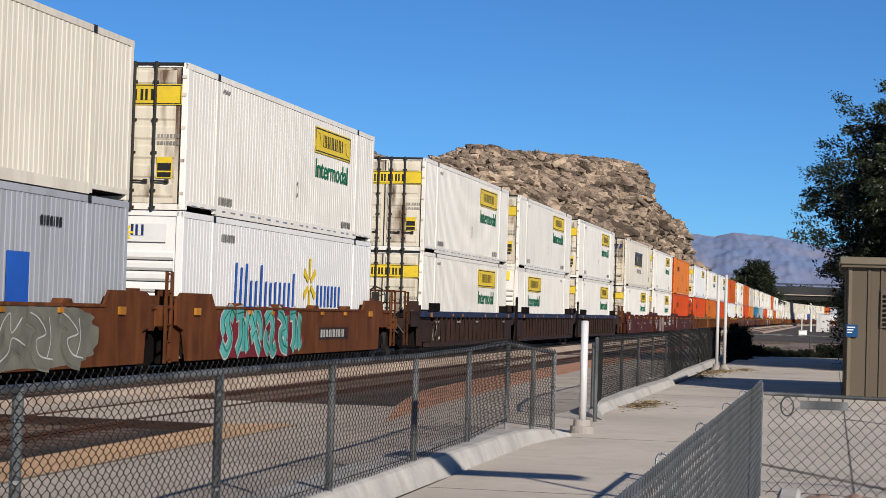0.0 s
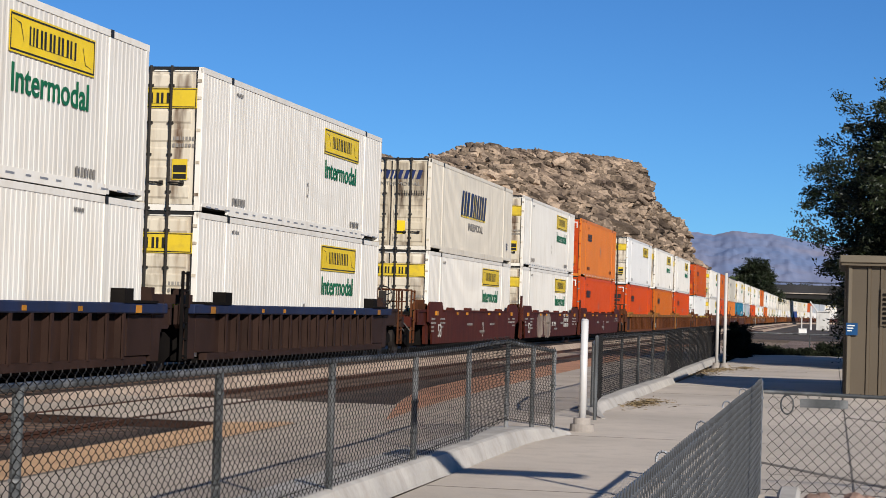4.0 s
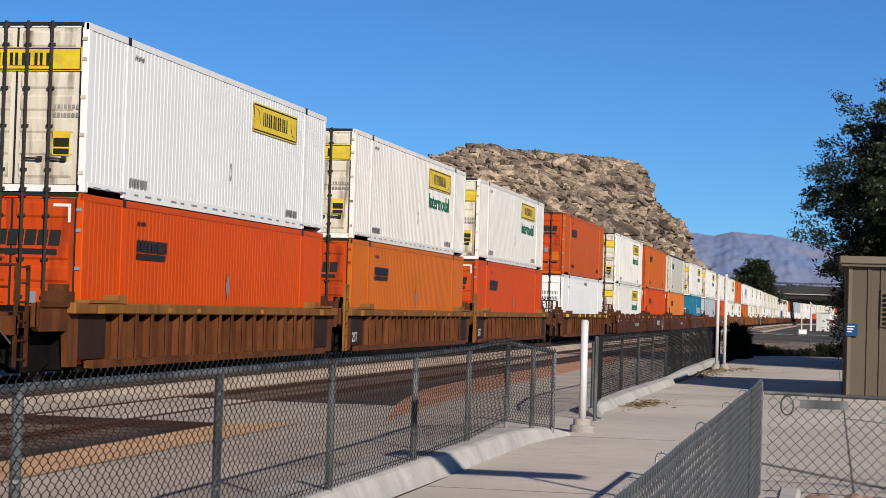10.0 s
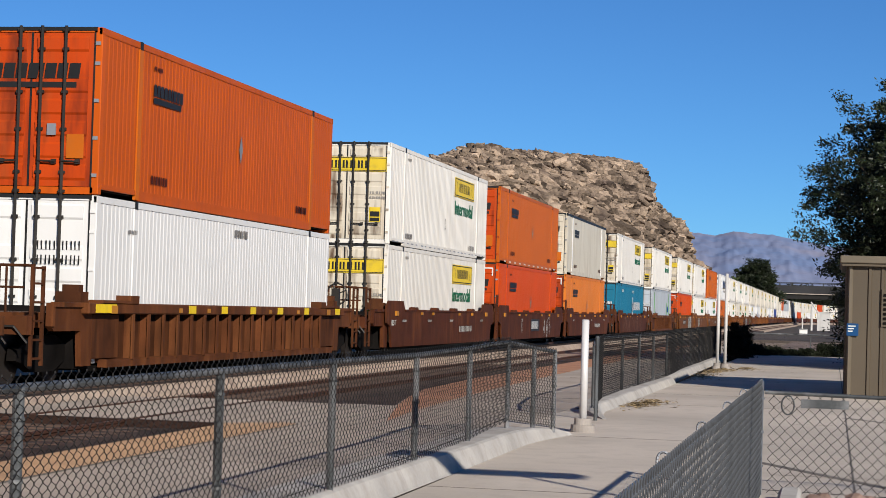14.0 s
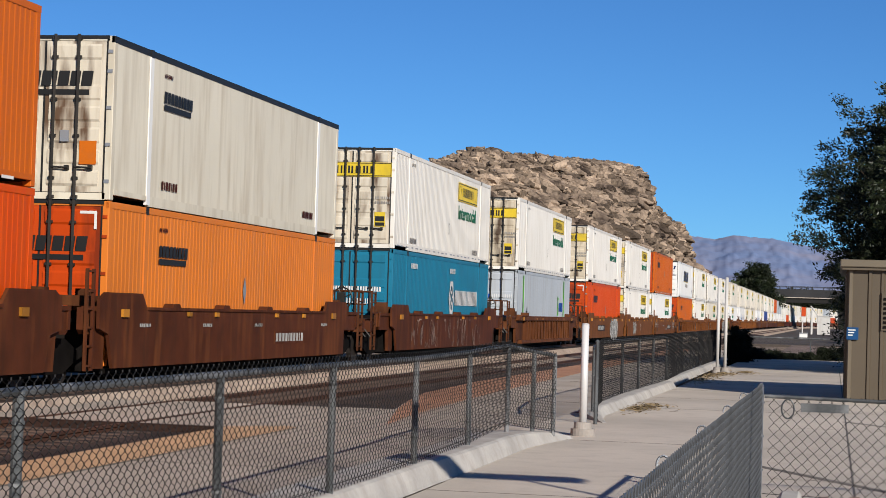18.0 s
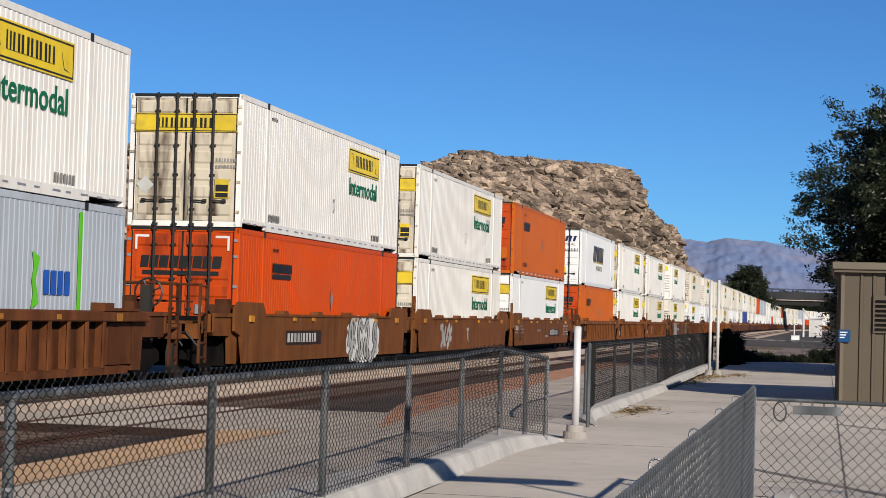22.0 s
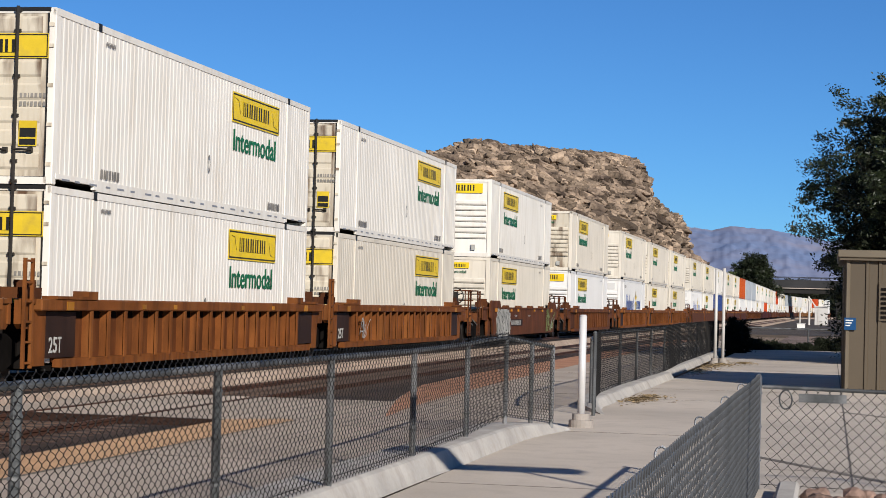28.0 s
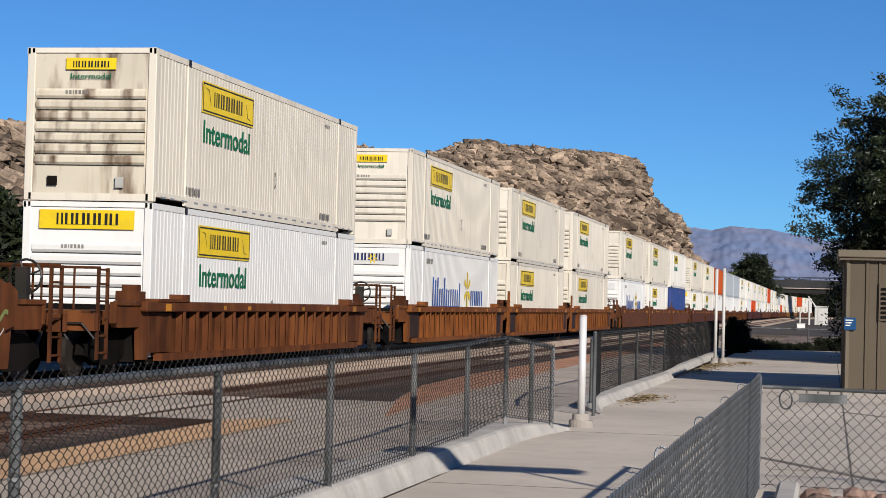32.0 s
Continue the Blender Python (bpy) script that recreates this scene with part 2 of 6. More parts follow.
    # shade in the gaps between boulders is put into this dark colour
    crevice=mat("shaded_crevice_rock", (0.06, 0.047, 0.038), 0.95, var=0.4, scale=0.5, fine=2.4, bump=1.0, bumpdist=0.3, spec=0.1),
    sage=mat("greenish_cream_panel_paint", (0.80, 0.745, 0.605), 0.5, var=0.04, scale=0.4, streak=(0.30, 0.22, 0.13), streak_amt=0.35, spec=0.3, blotch=(0.45, 0.36, 0.24), blotch_amt=0.35),
    footing=mat("grey_footing_concrete", (0.42, 0.38, 0.34), 0.9, var=0.15, scale=3, fine=25, bump=0.3),
    # distance haze is put into the slopes' blue base colours
    mountain=mat("haze_tinted_mountain_slope", (0.225, 0.315, 0.53), 1.0, var=0.12, scale=0.006, fine=0.04, bump=0.08, bumpdist=5.0, spec=0.0, col2=(0.34, 0.35, 0.47)),
    bark=mat("grey_brown_bark", (0.10, 0.075, 0.05), 0.9, var=0.3, fine=15, bump=0.6),
    leaf=mat("olive_green_leaf", (0.026, 0.039, 0.012), 0.45, var=0.4, scale=0.9, fine=6, bump=0, col2=(0.011, 0.016, 0.006), spec=0.3, island=0.5),
    # shade inside crowns and over the end hedge is put into this colour
    shadeleaf=mat("shaded_leaf", (0.020, 0.026, 0.012), 0.7, var=0.35, scale=0.9, fine=6, bump=0, col2=(0.012, 0.015, 0.008), spec=0.15),
    pinkdust=mat("pink_grey_gravel", (0.34, 0.25, 0.21), 0.95, var=0.3, scale=0.4, fine=9, bump=0.8, bumpdist=0.03),
    bridgegrey=mat("grey_bridge_parapet", (0.045, 0.045, 0.048), 0.9, var=0.15, scale=0.2, fine=2),
    leaf2=mat("pale_green_leaf", (0.09, 0.12, 0.035), 0.6, var=0.3, scale=0.9, fine=6, bump=0, col2=(0.05, 0.07, 0.02)),
    straw=mat("dry_straw_leaf", (0.46, 0.34, 0.18), 0.8, var=0.3, scale=3, fine=20, bump=0),
    # deep shade on girder and piers is put into this near-black colour
    bridge=mat("shaded_bridge_concrete", (0.022, 0.021, 0.020), 0.9, var=0.15, scale=0.2, fine=2),
    stone=mat("pinkish_river_stone", (0.30, 0.20, 0.16), 0.8, var=0.2, scale=2, fine=15, bump=0.3, rand=0.3),
)


# ---- mesh helpers ----
def box(bm, x0, x1, y0, y1, z0, z1):
    v = [bm.verts.new((x, y, z)) for z in (z0, z1) for y in (y0, y1) for x in (x0, x1)]
    for f in ((0, 2, 3, 1), (4, 5, 7, 6), (0, 1, 5, 4), (2, 6, 7, 3), (0, 4, 6, 2), (1, 3, 7, 5)):
        bm.faces.new([v[i] for i in f])


def rod(bm, a, b, r, n=6, r2=None):
    a, b = Vector(a), Vector(b)
    d = (b - a).normalized()
    u = d.orthogonal().normalized()
    w = d.cross(u)
    r2 = r if r2 is None else r2
    ra = [bm.verts.new(a + r * (math.cos(k * math.tau / n) * u + math.sin(k * math.tau / n) * w)) for k in range(n)]
    rb = [bm.verts.new(b + r2 * (math.cos(k * math.tau / n) * u + math.sin(k * math.tau / n) * w)) for k in range(n)]
    for k in range(n):
        bm.faces.new((ra[k], ra[(k + 1) % n], rb[(k + 1) % n], rb[k]))
    bm.faces.new(ra[::-1])
    bm.faces.new(rb)


def prism(bm, pts, x0, x1, axis=0):
    """A polygon (a, b) drawn out from x0 to x1 along an axis: 0 for x (y, z), 1 for y (x, z), 2 for z (x, y)."""
    def at(p, s):
        return ((s, *p), (p[0], s, p[1]), (*p, s))[axis]
    a = [bm.verts.new(at(p, x0)) for p in pts]
    b = [bm.verts.new(at(p, x1)) for p in pts]
    n = len(pts)
    for k in range(n):
        bm.faces.new((a[k], a[(k + 1) % n], b[(k + 1) % n], b[k]))
    bm.faces.new(a[::-1])
    bm.faces.new(b)
    bmesh.ops.recalc_face_normals(bm, faces=bm.faces)


def mesh_of(bm, name, material, bevel=0.0):
    if bevel:
        bmesh.ops.bevel(bm, geom=bm.edges[:], offset=bevel, segments=1, affect="EDGES")
    me = bpy.data.meshes.new(name)
    bm.to_mesh(me)
    bm.free()
    me.materials.append(material)
    return me


def part(name, bm, material, parent, label="", bevel=0.0):
    ob = new(name, mesh_of(bm, name, material, bevel))
    if parent is not None:
        ob.parent = parent
    if label:
        ob["label"] = label
    return ob


def part_of(name, me, parent, m=None, label=""):
    ob = new(name, me)
    ob.parent = parent
    if m is not None:
        ob.matrix_basis = m
    if label:
        ob["label"] = label
    return ob


def thing(name, label, category, group="", kind="", bm=None, material=None, bevel=0.0):
    ob = new(name, mesh_of(bm, name, material, bevel) if bm is not None else None)
    return tagged(ob, label, category, group, kind)


def raw(name, verts, faces, material):
    me = bpy.data.meshes.new(name)
    me.from_pydata(verts, [], faces)
    me.update()
    me.materials.append(material)
    return me


TEXTS = {}


def word_mesh(text, material, height, width, bold=0.0):
    """A word in the built-in font, flat in x (along) and y (up), scaled to a height and width, from the origin at its lower left."""
    key = (text, material.name, height, width)
    if key not in TEXTS:
        cu = bpy.data.curves.new("word", "FONT")
        cu.body, cu.size, cu.extrude, cu.offset, cu.resolution_u = text, 1.0, 0.004, bold, 3
        ob = bpy.data.objects.new("word", cu)
        scene.collection.objects.link(ob)
        bpy.context.view_layer.update()
        me = bpy.data.meshes.new_from_object(ob.evaluated_get(bpy.context.evaluated_depsgraph_get()))
        bpy.data.objects.remove(ob)
        xs = [v.co.x for v in me.vertices]
        ys = [v.co.y for v in me.vertices]
        for v in me.vertices:
            v.co.x = (v.co.x - min(xs)) / (max(xs) - min(xs)) * width
            v.co.y = (v.co.y - min(ys)) / (max(ys) - min(ys)) * height
        me.materials.clear()
        me.materials.append(material)
        TEXTS[key] = me
    return TEXTS[key]


def on_side(side, y, z, x=1.325):
    """The pose of flat writing on a thing's side: side +1 faces +x, -1 faces -x; y is where it starts along its own reading way."""
    if side > 0:
        return Matrix(((0, 0, 1, x), (1, 0, 0, y), (0, 1, 0, z), (0, 0, 0, 1)))
    return Matrix(((0, 0, -1, -x), (-1, 0, 0, -y), (0, 1, 0, z), (0, 0, 0, 1)))


# ---- the line of the track and of the train on it ----
TRACK_X, RAIL_Z, BEND_Y, BEND_R = -13.86, 0.2, 510.0, 2000.0
SPEED, GAIN = 15.267, 0.0051


def along(s, x=TRACK_X, z=RAIL_Z):
    """The pose on the track at s metres: straight, then a wide bend to the right."""
    if s <= BEND_Y:
        return pose(x, s, z)
    a = (s - BEND_Y) / BEND_R
    c = TRACK_X + BEND_R
    r = BEND_R + (TRACK_X - x)
    return pose(c - r * math.cos(a), BEND_Y + r * math.sin(a), z, 0, 0, -math.degrees(a))


def run(t):
    return SPEED * (t - 16) + 0.5 * GAIN * (t - 16) ** 2


# ---- ground ----
def strip(name, x0, x1, y0, y1, z, depth, material, label, category, kind="structure"):
    bm = bmesh.new()
    box(bm, x0, x1, y0, y1, z - depth, z)
    return thing(name, label, category, "", kind, bm, material)


bm = bmesh.new()
rows = []
ys = [-120, -20, 0, 30, 60, 120, 200, 300, 450, 700, 1100, 2000, 4200]
xs = [-3500, -1200, -500, -200, -90, -40, -20, -8.6, -8.3, 30, 60, 200, 600, 1800, 3500]
for y in ys:
    rows.append([bm.verts.new((x, y, -0.28 if -40 < x < -8.4 else (-0.25 if x < 60 else -0.2))) for x in xs])
for i in range(len(ys) - 1):
    for j in range(len(xs) - 1):
        bm.faces.new((rows[i][j], rows[i][j + 1], rows[i + 1][j + 1], rows[i + 1][j]))
ground = thing("ground", "dry tan desert soil reaching to the hills", "ground", "", "structure", bm, M["dirt"])

pavement = strip("pavement", -3.72, 14.0, -12.0, 92.0, 0.0, 0.24, M["concrete"], "pale grey concrete footpath with fine joints", "pavement")
bm = bmesh.new()
box(bm, -4.4, -3.66, 25.0, 34.0, -0.2, 0.001)
part("gap_slab", bm, M["concrete"], pavement)
PIT_Y0, PIT_Y1 = 26.3, 32.8
platform = thing("platform", "grey paved rail platform with a level crossing over the siding", "platform", "", "structure")
bm = bmesh.new()
prism(bm, [(-8.12, -12), (-4.32, -12), (-4.32, 110), (-8.42, 110), (-8.40, 47), (-8.12, 39.5), (-7.62, 35.5), (-7.22, PIT_Y1), (-8.10, PIT_Y1), (-8.10, PIT_Y0), (-8.12, PIT_Y0)], -0.28, 0.0, 2)
part("paving", bm, M["platform"], platform)
for x0, x1 in ((-9.52, -8.16), (-11.02, -9.72), (-12.1, -11.22)):
    bm = bmesh.new()
    box(bm, x0, x1, PIT_Y0 + 0.02, PIT_Y1 - 0.02, -0.26, -0.004 if x0 > -11.1 else -0.02)
    part("crossing_panel", bm, M["platform"], platform, "grey concrete level-crossing panel", bevel=0.012)
bm = bmesh.new()
box(bm, -12.1, -8.1, PIT_Y0 - 0.10, PIT_Y0 + 0.02, -0.26, 0.004)
part("crossing_edge", bm, M["darkcar"], platform, "dark steel crossing edge beam")
bm = bmesh.new()
prism(bm, [(-8.10, -12), (-7.25, -12), (-7.25, 26.6), (-7.40, 26.85), (-8.10, 26.25)], 0.004, 0.012, 2)
part("warning_strip", bm, M["warn"], platform, "faded tan tactile edge strip")
bm = bmesh.new()
prism(bm, [(-6.35, 28.3), (-6.60, 31.5), (-6.72, 34), (-6.88, 38.3), (-7.05, 46), (-7.22, 60), (-7.25, 110), (-8.40, 110), (-8.38, 47), (-8.10, 39.5), (-7.60, 35.5), (-7.18, PIT_Y1)], 0.004, 0.012, 2)
part("warning_strip", bm, M["brownwarn"], platform, "worn red-brown tactile edge strip")
bm = bmesh.new()
box(bm, -7.25, -7.20, -12, 26.6, 0.004, 0.009)
for y in range(-10, 110, 6):
    box(bm, -7.2 if y < 26 or y > 60 else -6.5, -4.4, y, y + 0.03, 0.002, 0.005)
part("joint", bm, M["joint"], platform)
bm = bmesh.new()
for y in (3, 12.2, 18.3, 26.6, 37, 42, 47, 52, 57, 62, 67, 72, 77):
    box(bm, -3.7, -0.72, y, y + 0.012, 0.002, 0.004)
for y in (21.5, 31.9, 38.0, 55.0):
    box(bm, -0.6, 6.0, y, y + 0.02, 0.002, 0.004)
box(bm, 0.235, 0.255, 10, 70, 0.002, 0.004)
part("joint", bm, M["joint"], pavement)


# kerbs that carry the fence: a sloping face up to a narrow crest
def kerb(name, pts, w=0.6, h=0.13):
    """A kerb along points (x, y, share of its full height) of its path edge, with a battered face and uneven hand-floated top."""
    bm = bmesh.new()
    prof = [(0.02, -0.1), (0, 0.0), (-0.035, 0.45), (-0.08, 0.90), (-0.12, 1.0), (-w, 1.0), (-w, -0.7)]
    fine = []
    for p, q in zip(pts, pts[1:]):
        n = max(1, int((Vector(q[:2]) - Vector(p[:2])).length / 0.35))
        fine += [tuple(Vector(p).lerp(Vector(q), k / n)) for k in range(n)]
    fine.append(pts[-1])
    rings = []
    for k, (x, y, f) in enumerate(fine):
        a = Vector(fine[max(k - 1, 0)][:2])
        b = Vector(fine[min(k + 1, len(fine) - 1)][:2])
        d = (b - a).normalized()
        nrm = Vector((d.y, -d.x))
        ring = []
        for i, (p, q) in enumerate(prof):
            wob = 0.012 * noise.noise(Vector((x * 1.3, y * 0.9, i * 2.0))) if 0 < i < 5 else 0.0
            ring.append(bm.verts.new((x + nrm.x * (p * min(1, 0.1 + f) + wob), y + nrm.y * p * min(1, 0.1 + f), (q * h * f if q > 0 else q * 0.14) + 0.5 * wob)))
        rings.append(ring)
    n = len(prof)
    for r, t in zip(rings, rings[1:]):
        for k in range(n):
            bm.faces.new((r[k], r[(k + 1) % n], t[(k + 1) % n], t[k]))
    bm.faces.new(rings[0])
    bm.faces.new(rings[-1][::-1])
    bmesh.ops.recalc_face_normals(bm, faces=bm.faces)
    return thing(name, "pale stained concrete kerb carrying a chain-link fence", "kerb", "", "structure", bm, M["kerb"])


kerb_1 = kerb("kerb_1", [(-3.78, -12, 1), (-3.80, 17, 1), (-3.79, 19.3, 1), (-3.74, 21, 1), (-3.72, 23.6, 1), (-3.72, 24.6, 0.92), (-3.64, 25.6, 0.78), (-3.54, 26.3, 0.6), (-3.44, 26.9, 0.15)], 0.6, 0.195)
kerb_2 = kerb("kerb_2", [(-3.46, 31.2, 0.05), (-3.55, 31.8, 0.3), (-3.67, 32.6, 0.7), (-3.74, 33.6, 1), (-3.75, 36, 1), (-3.75, 40, 1), (-3.70, 48.4, 1)], 0.45, 0.15)
kerb_3 = kerb("kerb_3", [(-3.86, 48.6, 1), (-3.90, 56, 1), (-3.95, 64, 1), (-4.0, 78, 1)], 0.5, 0.16)


# ---- tracks ----
def track(name, x, y0, y1, z, label, bent=False):
    tr = thing(name, label, "railway track", "", "structure")
    steps = [y0 + k * (min(y1, 505) - y0) / 24 for k in range(25)] + ([510 + 20 * k for k in range(1, 25)] if bent else [])
    for side in (-0.76, 0.76):
        bm = bmesh.new()
        prof = [(-0.07, -0.17), (0.07, -0.17), (0.07, -0.15), (0.012, -0.12), (0.012, -0.05), (0.037, -0.035), (0.037, 0), (-0.037, 0), (-0.037, -0.035), (-0.012, -0.05), (-0.012, -0.12), (-0.07, -0.15)]
        rings = []
        for s in steps:
            m = along(s, x, z)
            rings.append([bm.verts.new(m @ Vector((side + a, 0, b))) for a, b in prof])
        for r, q in zip(rings, rings[1:]):
            for k in range(12):
                bm.faces.new((r[k], r[(k + 1) % 12], q[(k + 1) % 12], q[k]))
        bmesh.ops.recalc_face_normals(bm, faces=bm.faces)
        part("rail", bm, M["railsteel"], tr)
    bm = bmesh.new()
    rings = []
    for s in steps:
        m = along(s, x, z)
        rings.append([bm.verts.new(m @ Vector(p)) for p in ((-2.6, 0, -0.62), (-1.55, 0, -0.115), (1.55, 0, -0.115), (1.9, 0, -0.5))])
    for r, q in zip(rings, rings[1:]):
        for k in range(3):
            bm.faces.new((r[k], r[k + 1], q[k + 1], q[k]))
    bmesh.ops.recalc_face_normals(bm, faces=bm.faces)
    part("ballast_bed", bm, M["ballast"], tr)
    return tr


SIDING_X = -10.37
bm = bmesh.new()
prism(bm, [(-9.72, -20), (-8.12, -20), (-8.12, PIT_Y0), (-9.72, PIT_Y0)], -0.30, -0.100, 2)
thing("dark_ballast", "oil-darkened ballast along the platform edge", "ballast", "", "structure", bm, M["oily"])
bm = bmesh.new()
prism(bm, [(-9.85, PIT_Y1), (-7.22, PIT_Y1), (-7.62, 35.5), (-8.12, 39.5), (-8.40, 47), (-8.42, 250), (-9.85, 250)], -0.30, -0.095, 2)
thing("dark_ballast", "oil-darkened ballast between siding and platform", "ballast", "", "structure", bm, M["oily"])
bm = bmesh.new()
box(bm, TRACK_X - 1.5, TRACK_X + 1.5, 10, 160, RAIL_Z - 0.35, RAIL_Z - 0.10)
thing("dark_ballast", "oil-blackened ballast under the train", "ballast", "", "structure", bm, M["oily"])
track_1 = track("track_1", TRACK_X, -60, 990, RAIL_Z, "straight main line of rusty rails on ballast", True)
track_2 = track("track_2", SIDING_X, -60, 505, 0.0, "rusty rails on brown ballast beside the platform")
tie_bm = bmesh.new()
box(tie_bm, -1.3, 1.3, -0.11, 0.11, -0.2, -0.09)
tie_me = mesh_of(tie_bm, "tie", M["tie"])

# ---- containers ----
CL, CW, CH = 8.077, 1.295, 2.91
CACHE = {}


def corrugated(side):
    """One long corrugated wall with upright folds, facing side."""
    key = ("wall", side)
    if key in CACHE:
        return CACHE[key]
    verts, faces = [], []
    y, n = -CL + 0.16, 0
    pitch = 0.20
    line = []
    while y < CL - 0.16 - pitch:
        for dy, dx in ((0.0, 0.0), (0.07, 0.0), (0.095, -0.008), (0.175, -0.008)):
            line.append((y + dy, dx))
        y += pitch
    line.append((CL - 0.16, 0.0))
    for yy, dx in line:
        x = side * (CW - 0.006 + dx)
        verts += [(x, yy, 0.17), (x, yy, CH - 0.11), (x - side * 0.05, yy, 0.17), (x - side * 0.05, yy, CH - 0.11)]
    for k in range(len(line) - 1):
        a, b = 4 * k, 4 * k + 4
        q = [(a, b, b + 1, a + 1), (a + 3, b + 3, b + 2, a + 2)]
        faces += q if side > 0 else [f[::-1] for f in q]
    CACHE[key] = (verts, faces)
    return CACHE[key]


def bars(bm, widths, h, gap, slant=0.0, jitter=0.0, seed=1):
    """A row of plain solid blocks in x (along) and y (up), held by a hair-thin foot line: a name's place, with no letters."""
    rnd = random.Random(seed + len(widths))
    x = 0.0
    made = {}

    def v(a, z):
        k = (round(a, 4), round(z, 4))
        if k not in made:
            made[k] = bm.verts.new((a + slant * z, z, 0.005))
        return made[k]

    def face(a, c, z0, z1):
        if c - a > 1e-4:
            bm.faces.new((v(a, z0), v(c, z0), v(c, z1), v(a, z1)))
    for k, w in enumerate(widths):
        hi = h * (jitter[k] if isinstance(jitter, tuple) else 1 - jitter * rnd.random())
        face(x, x + w, 0, 0.02 * h)
        face(x, x + w, 0.02 * h, hi)
        if k < len(widths) - 1:
            face(x + w, x + w + gap, 0, 0.02 * h)
        x += w + gap
    return x


def pairs(bm, widths, h, gap, slant=0.0, share=0.30):
    """Two thin plain uprights for each width, as dense as lettering would be, held by a hair-thin foot line."""
    made = {}

    def v(a, z):
        k = (round(a, 4), round(z, 4))
        if k not in made:
            made[k] = bm.verts.new((a + slant * z, z, 0.005))
        return made[k]
    cuts, x = [], 0.0
    for w in widths:
        cuts += [(x, x + w * share), (x + w * (1 - share), x + w)]
        x += w + gap
    for k, (a, b) in enumerate(cuts):
        bm.faces.new((v(a, 0), v(b, 0), v(b, 0.02 * h), v(a, 0.02 * h)))
        bm.faces.new((v(a, 0.02 * h), v(b, 0.02 * h), v(b, h), v(a, h)))
        if k + 1 < len(cuts):
            c = cuts[k + 1][0]
            bm.faces.new((v(b, 0), v(c, 0), v(c, 0.02 * h), v(b, 0.02 * h)))


def flat(bm, pts, d0=0.0, d1=0.004):
    a = [bm.verts.new((x, y, d1)) for x, y in pts]
    bm.faces.new(a)


def decal(name, parent, side, y, z, material, make, x=1.305, label=""):
    key = (name, material.name, make)
    if key not in CACHE:
        bm = bmesh.new()
        make(bm)
        CACHE[key] = mesh_of(bm, name, material)
    return part_of(name, CACHE[key], parent, on_side(side, y, z, x), label)


def jb_panel(bm):
    box(bm, 0, 3.6, 0, 0.64, 0, 0.006)


def jb_border(bm):
    for a in ((0.03, 3.57, 0.03, 0.06), (0.03, 3.57, 0.58, 0.61), (0.03, 0.06, 0.06, 0.58), (3.54, 3.57, 0.06, 0.58)):
        box(bm, a[0], a[1], a[2], a[3], 0.006, 0.010)
    flat(bm, [(0.12, 0.52), (0.42, 0.49), (0.56, 0.2), (0.54, 0.2), (0.40, 0.47)][::-1], 0, 0.010)
    flat(bm, [(3.45, 0.12), (3.15, 0.15), (3.02, 0.44), (3.04, 0.44), (3.17, 0.17)][::-1], 0, 0.010)


def jb_name(bm):
    pairs(bm, (0.20, 0.27, 0.31, 0.29, 0.31, 0.27), 0.30, 0.065)


def small_marks(bm):
    bars(bm, (0.10, 0.05, 0.11, 0.1, 0.04, 0.1, 0.11), 0.16, 0.05)


def code_marks(bm):
    pairs(bm, (0.10, 0.11, 0.11, 0.11, 0.11, 0.10), 0.16, 0.045, 0.0, 0.24)


def tiny_marks(bm):
    bars(bm, (0.045, 0.05, 0.02, 0.045, 0.05, 0.05, 0.045), 0.075, 0.025)


def sch_name(bm):
    bars(bm, (0.15, 0.16, 0.17, 0.18, 0.15, 0.10, 0.16, 0.15, 0.17), 0.22, 0.035, 0.06)


def rail_slots(bm):
    for k in range(23):
        x = 0.3 + 0.68 * k + (0.1 if k % 3 == 0 else 0)
        box(bm, x, x + (0.22 if k % 2 else 0.34), 0, 0.035, 0, 0.003)


def vent_ring(bm):
    ring = [[bm.verts.new((q * 0.075 * math.cos(k * math.tau / 14), q * 0.19 * math.sin(k * math.tau / 14), 0.004)) for k in range(14)] for q in (0.72, 1.0)]
    for k in range(14):
        bm.faces.new((ring[0][k], ring[1][k], ring[1][(k + 1) % 14], ring[0][(k + 1) % 14]))


def corner_bracket(bm):
    flat(bm, [(0, 0), (0.05, 0), (0.05, 0.27), (0.32, 0.27), (0.32, 0.32), (0, 0.32)])


def corner_bracket_back(bm):
    flat(bm, [(0.32, 0), (0.32, 0.32), (0, 0.32), (0, 0.27), (0.27, 0.27), (0.27, 0)])


def hazard(bm):
    flat(bm, [(0, 0.2), (0.2, 0), (0.4, 0.2), (0.2, 0.4)])


def sch_under(bm):
    bars(bm, (1.6,), 0.11, 0)


def swift_name(bm):
    pairs(bm, (0.80, 1.10, 0.45, 0.75, 0.80), 0.85, 0.20, 0.28, 0.36)


def teal_name(bm):
    pairs(bm, (0.34, 0.34, 0.36, 0.38, 0.36, 0.22, 0.36, 0.38, 0.36, 0.36), 0.50, 0.08, 0.0, 0.40)


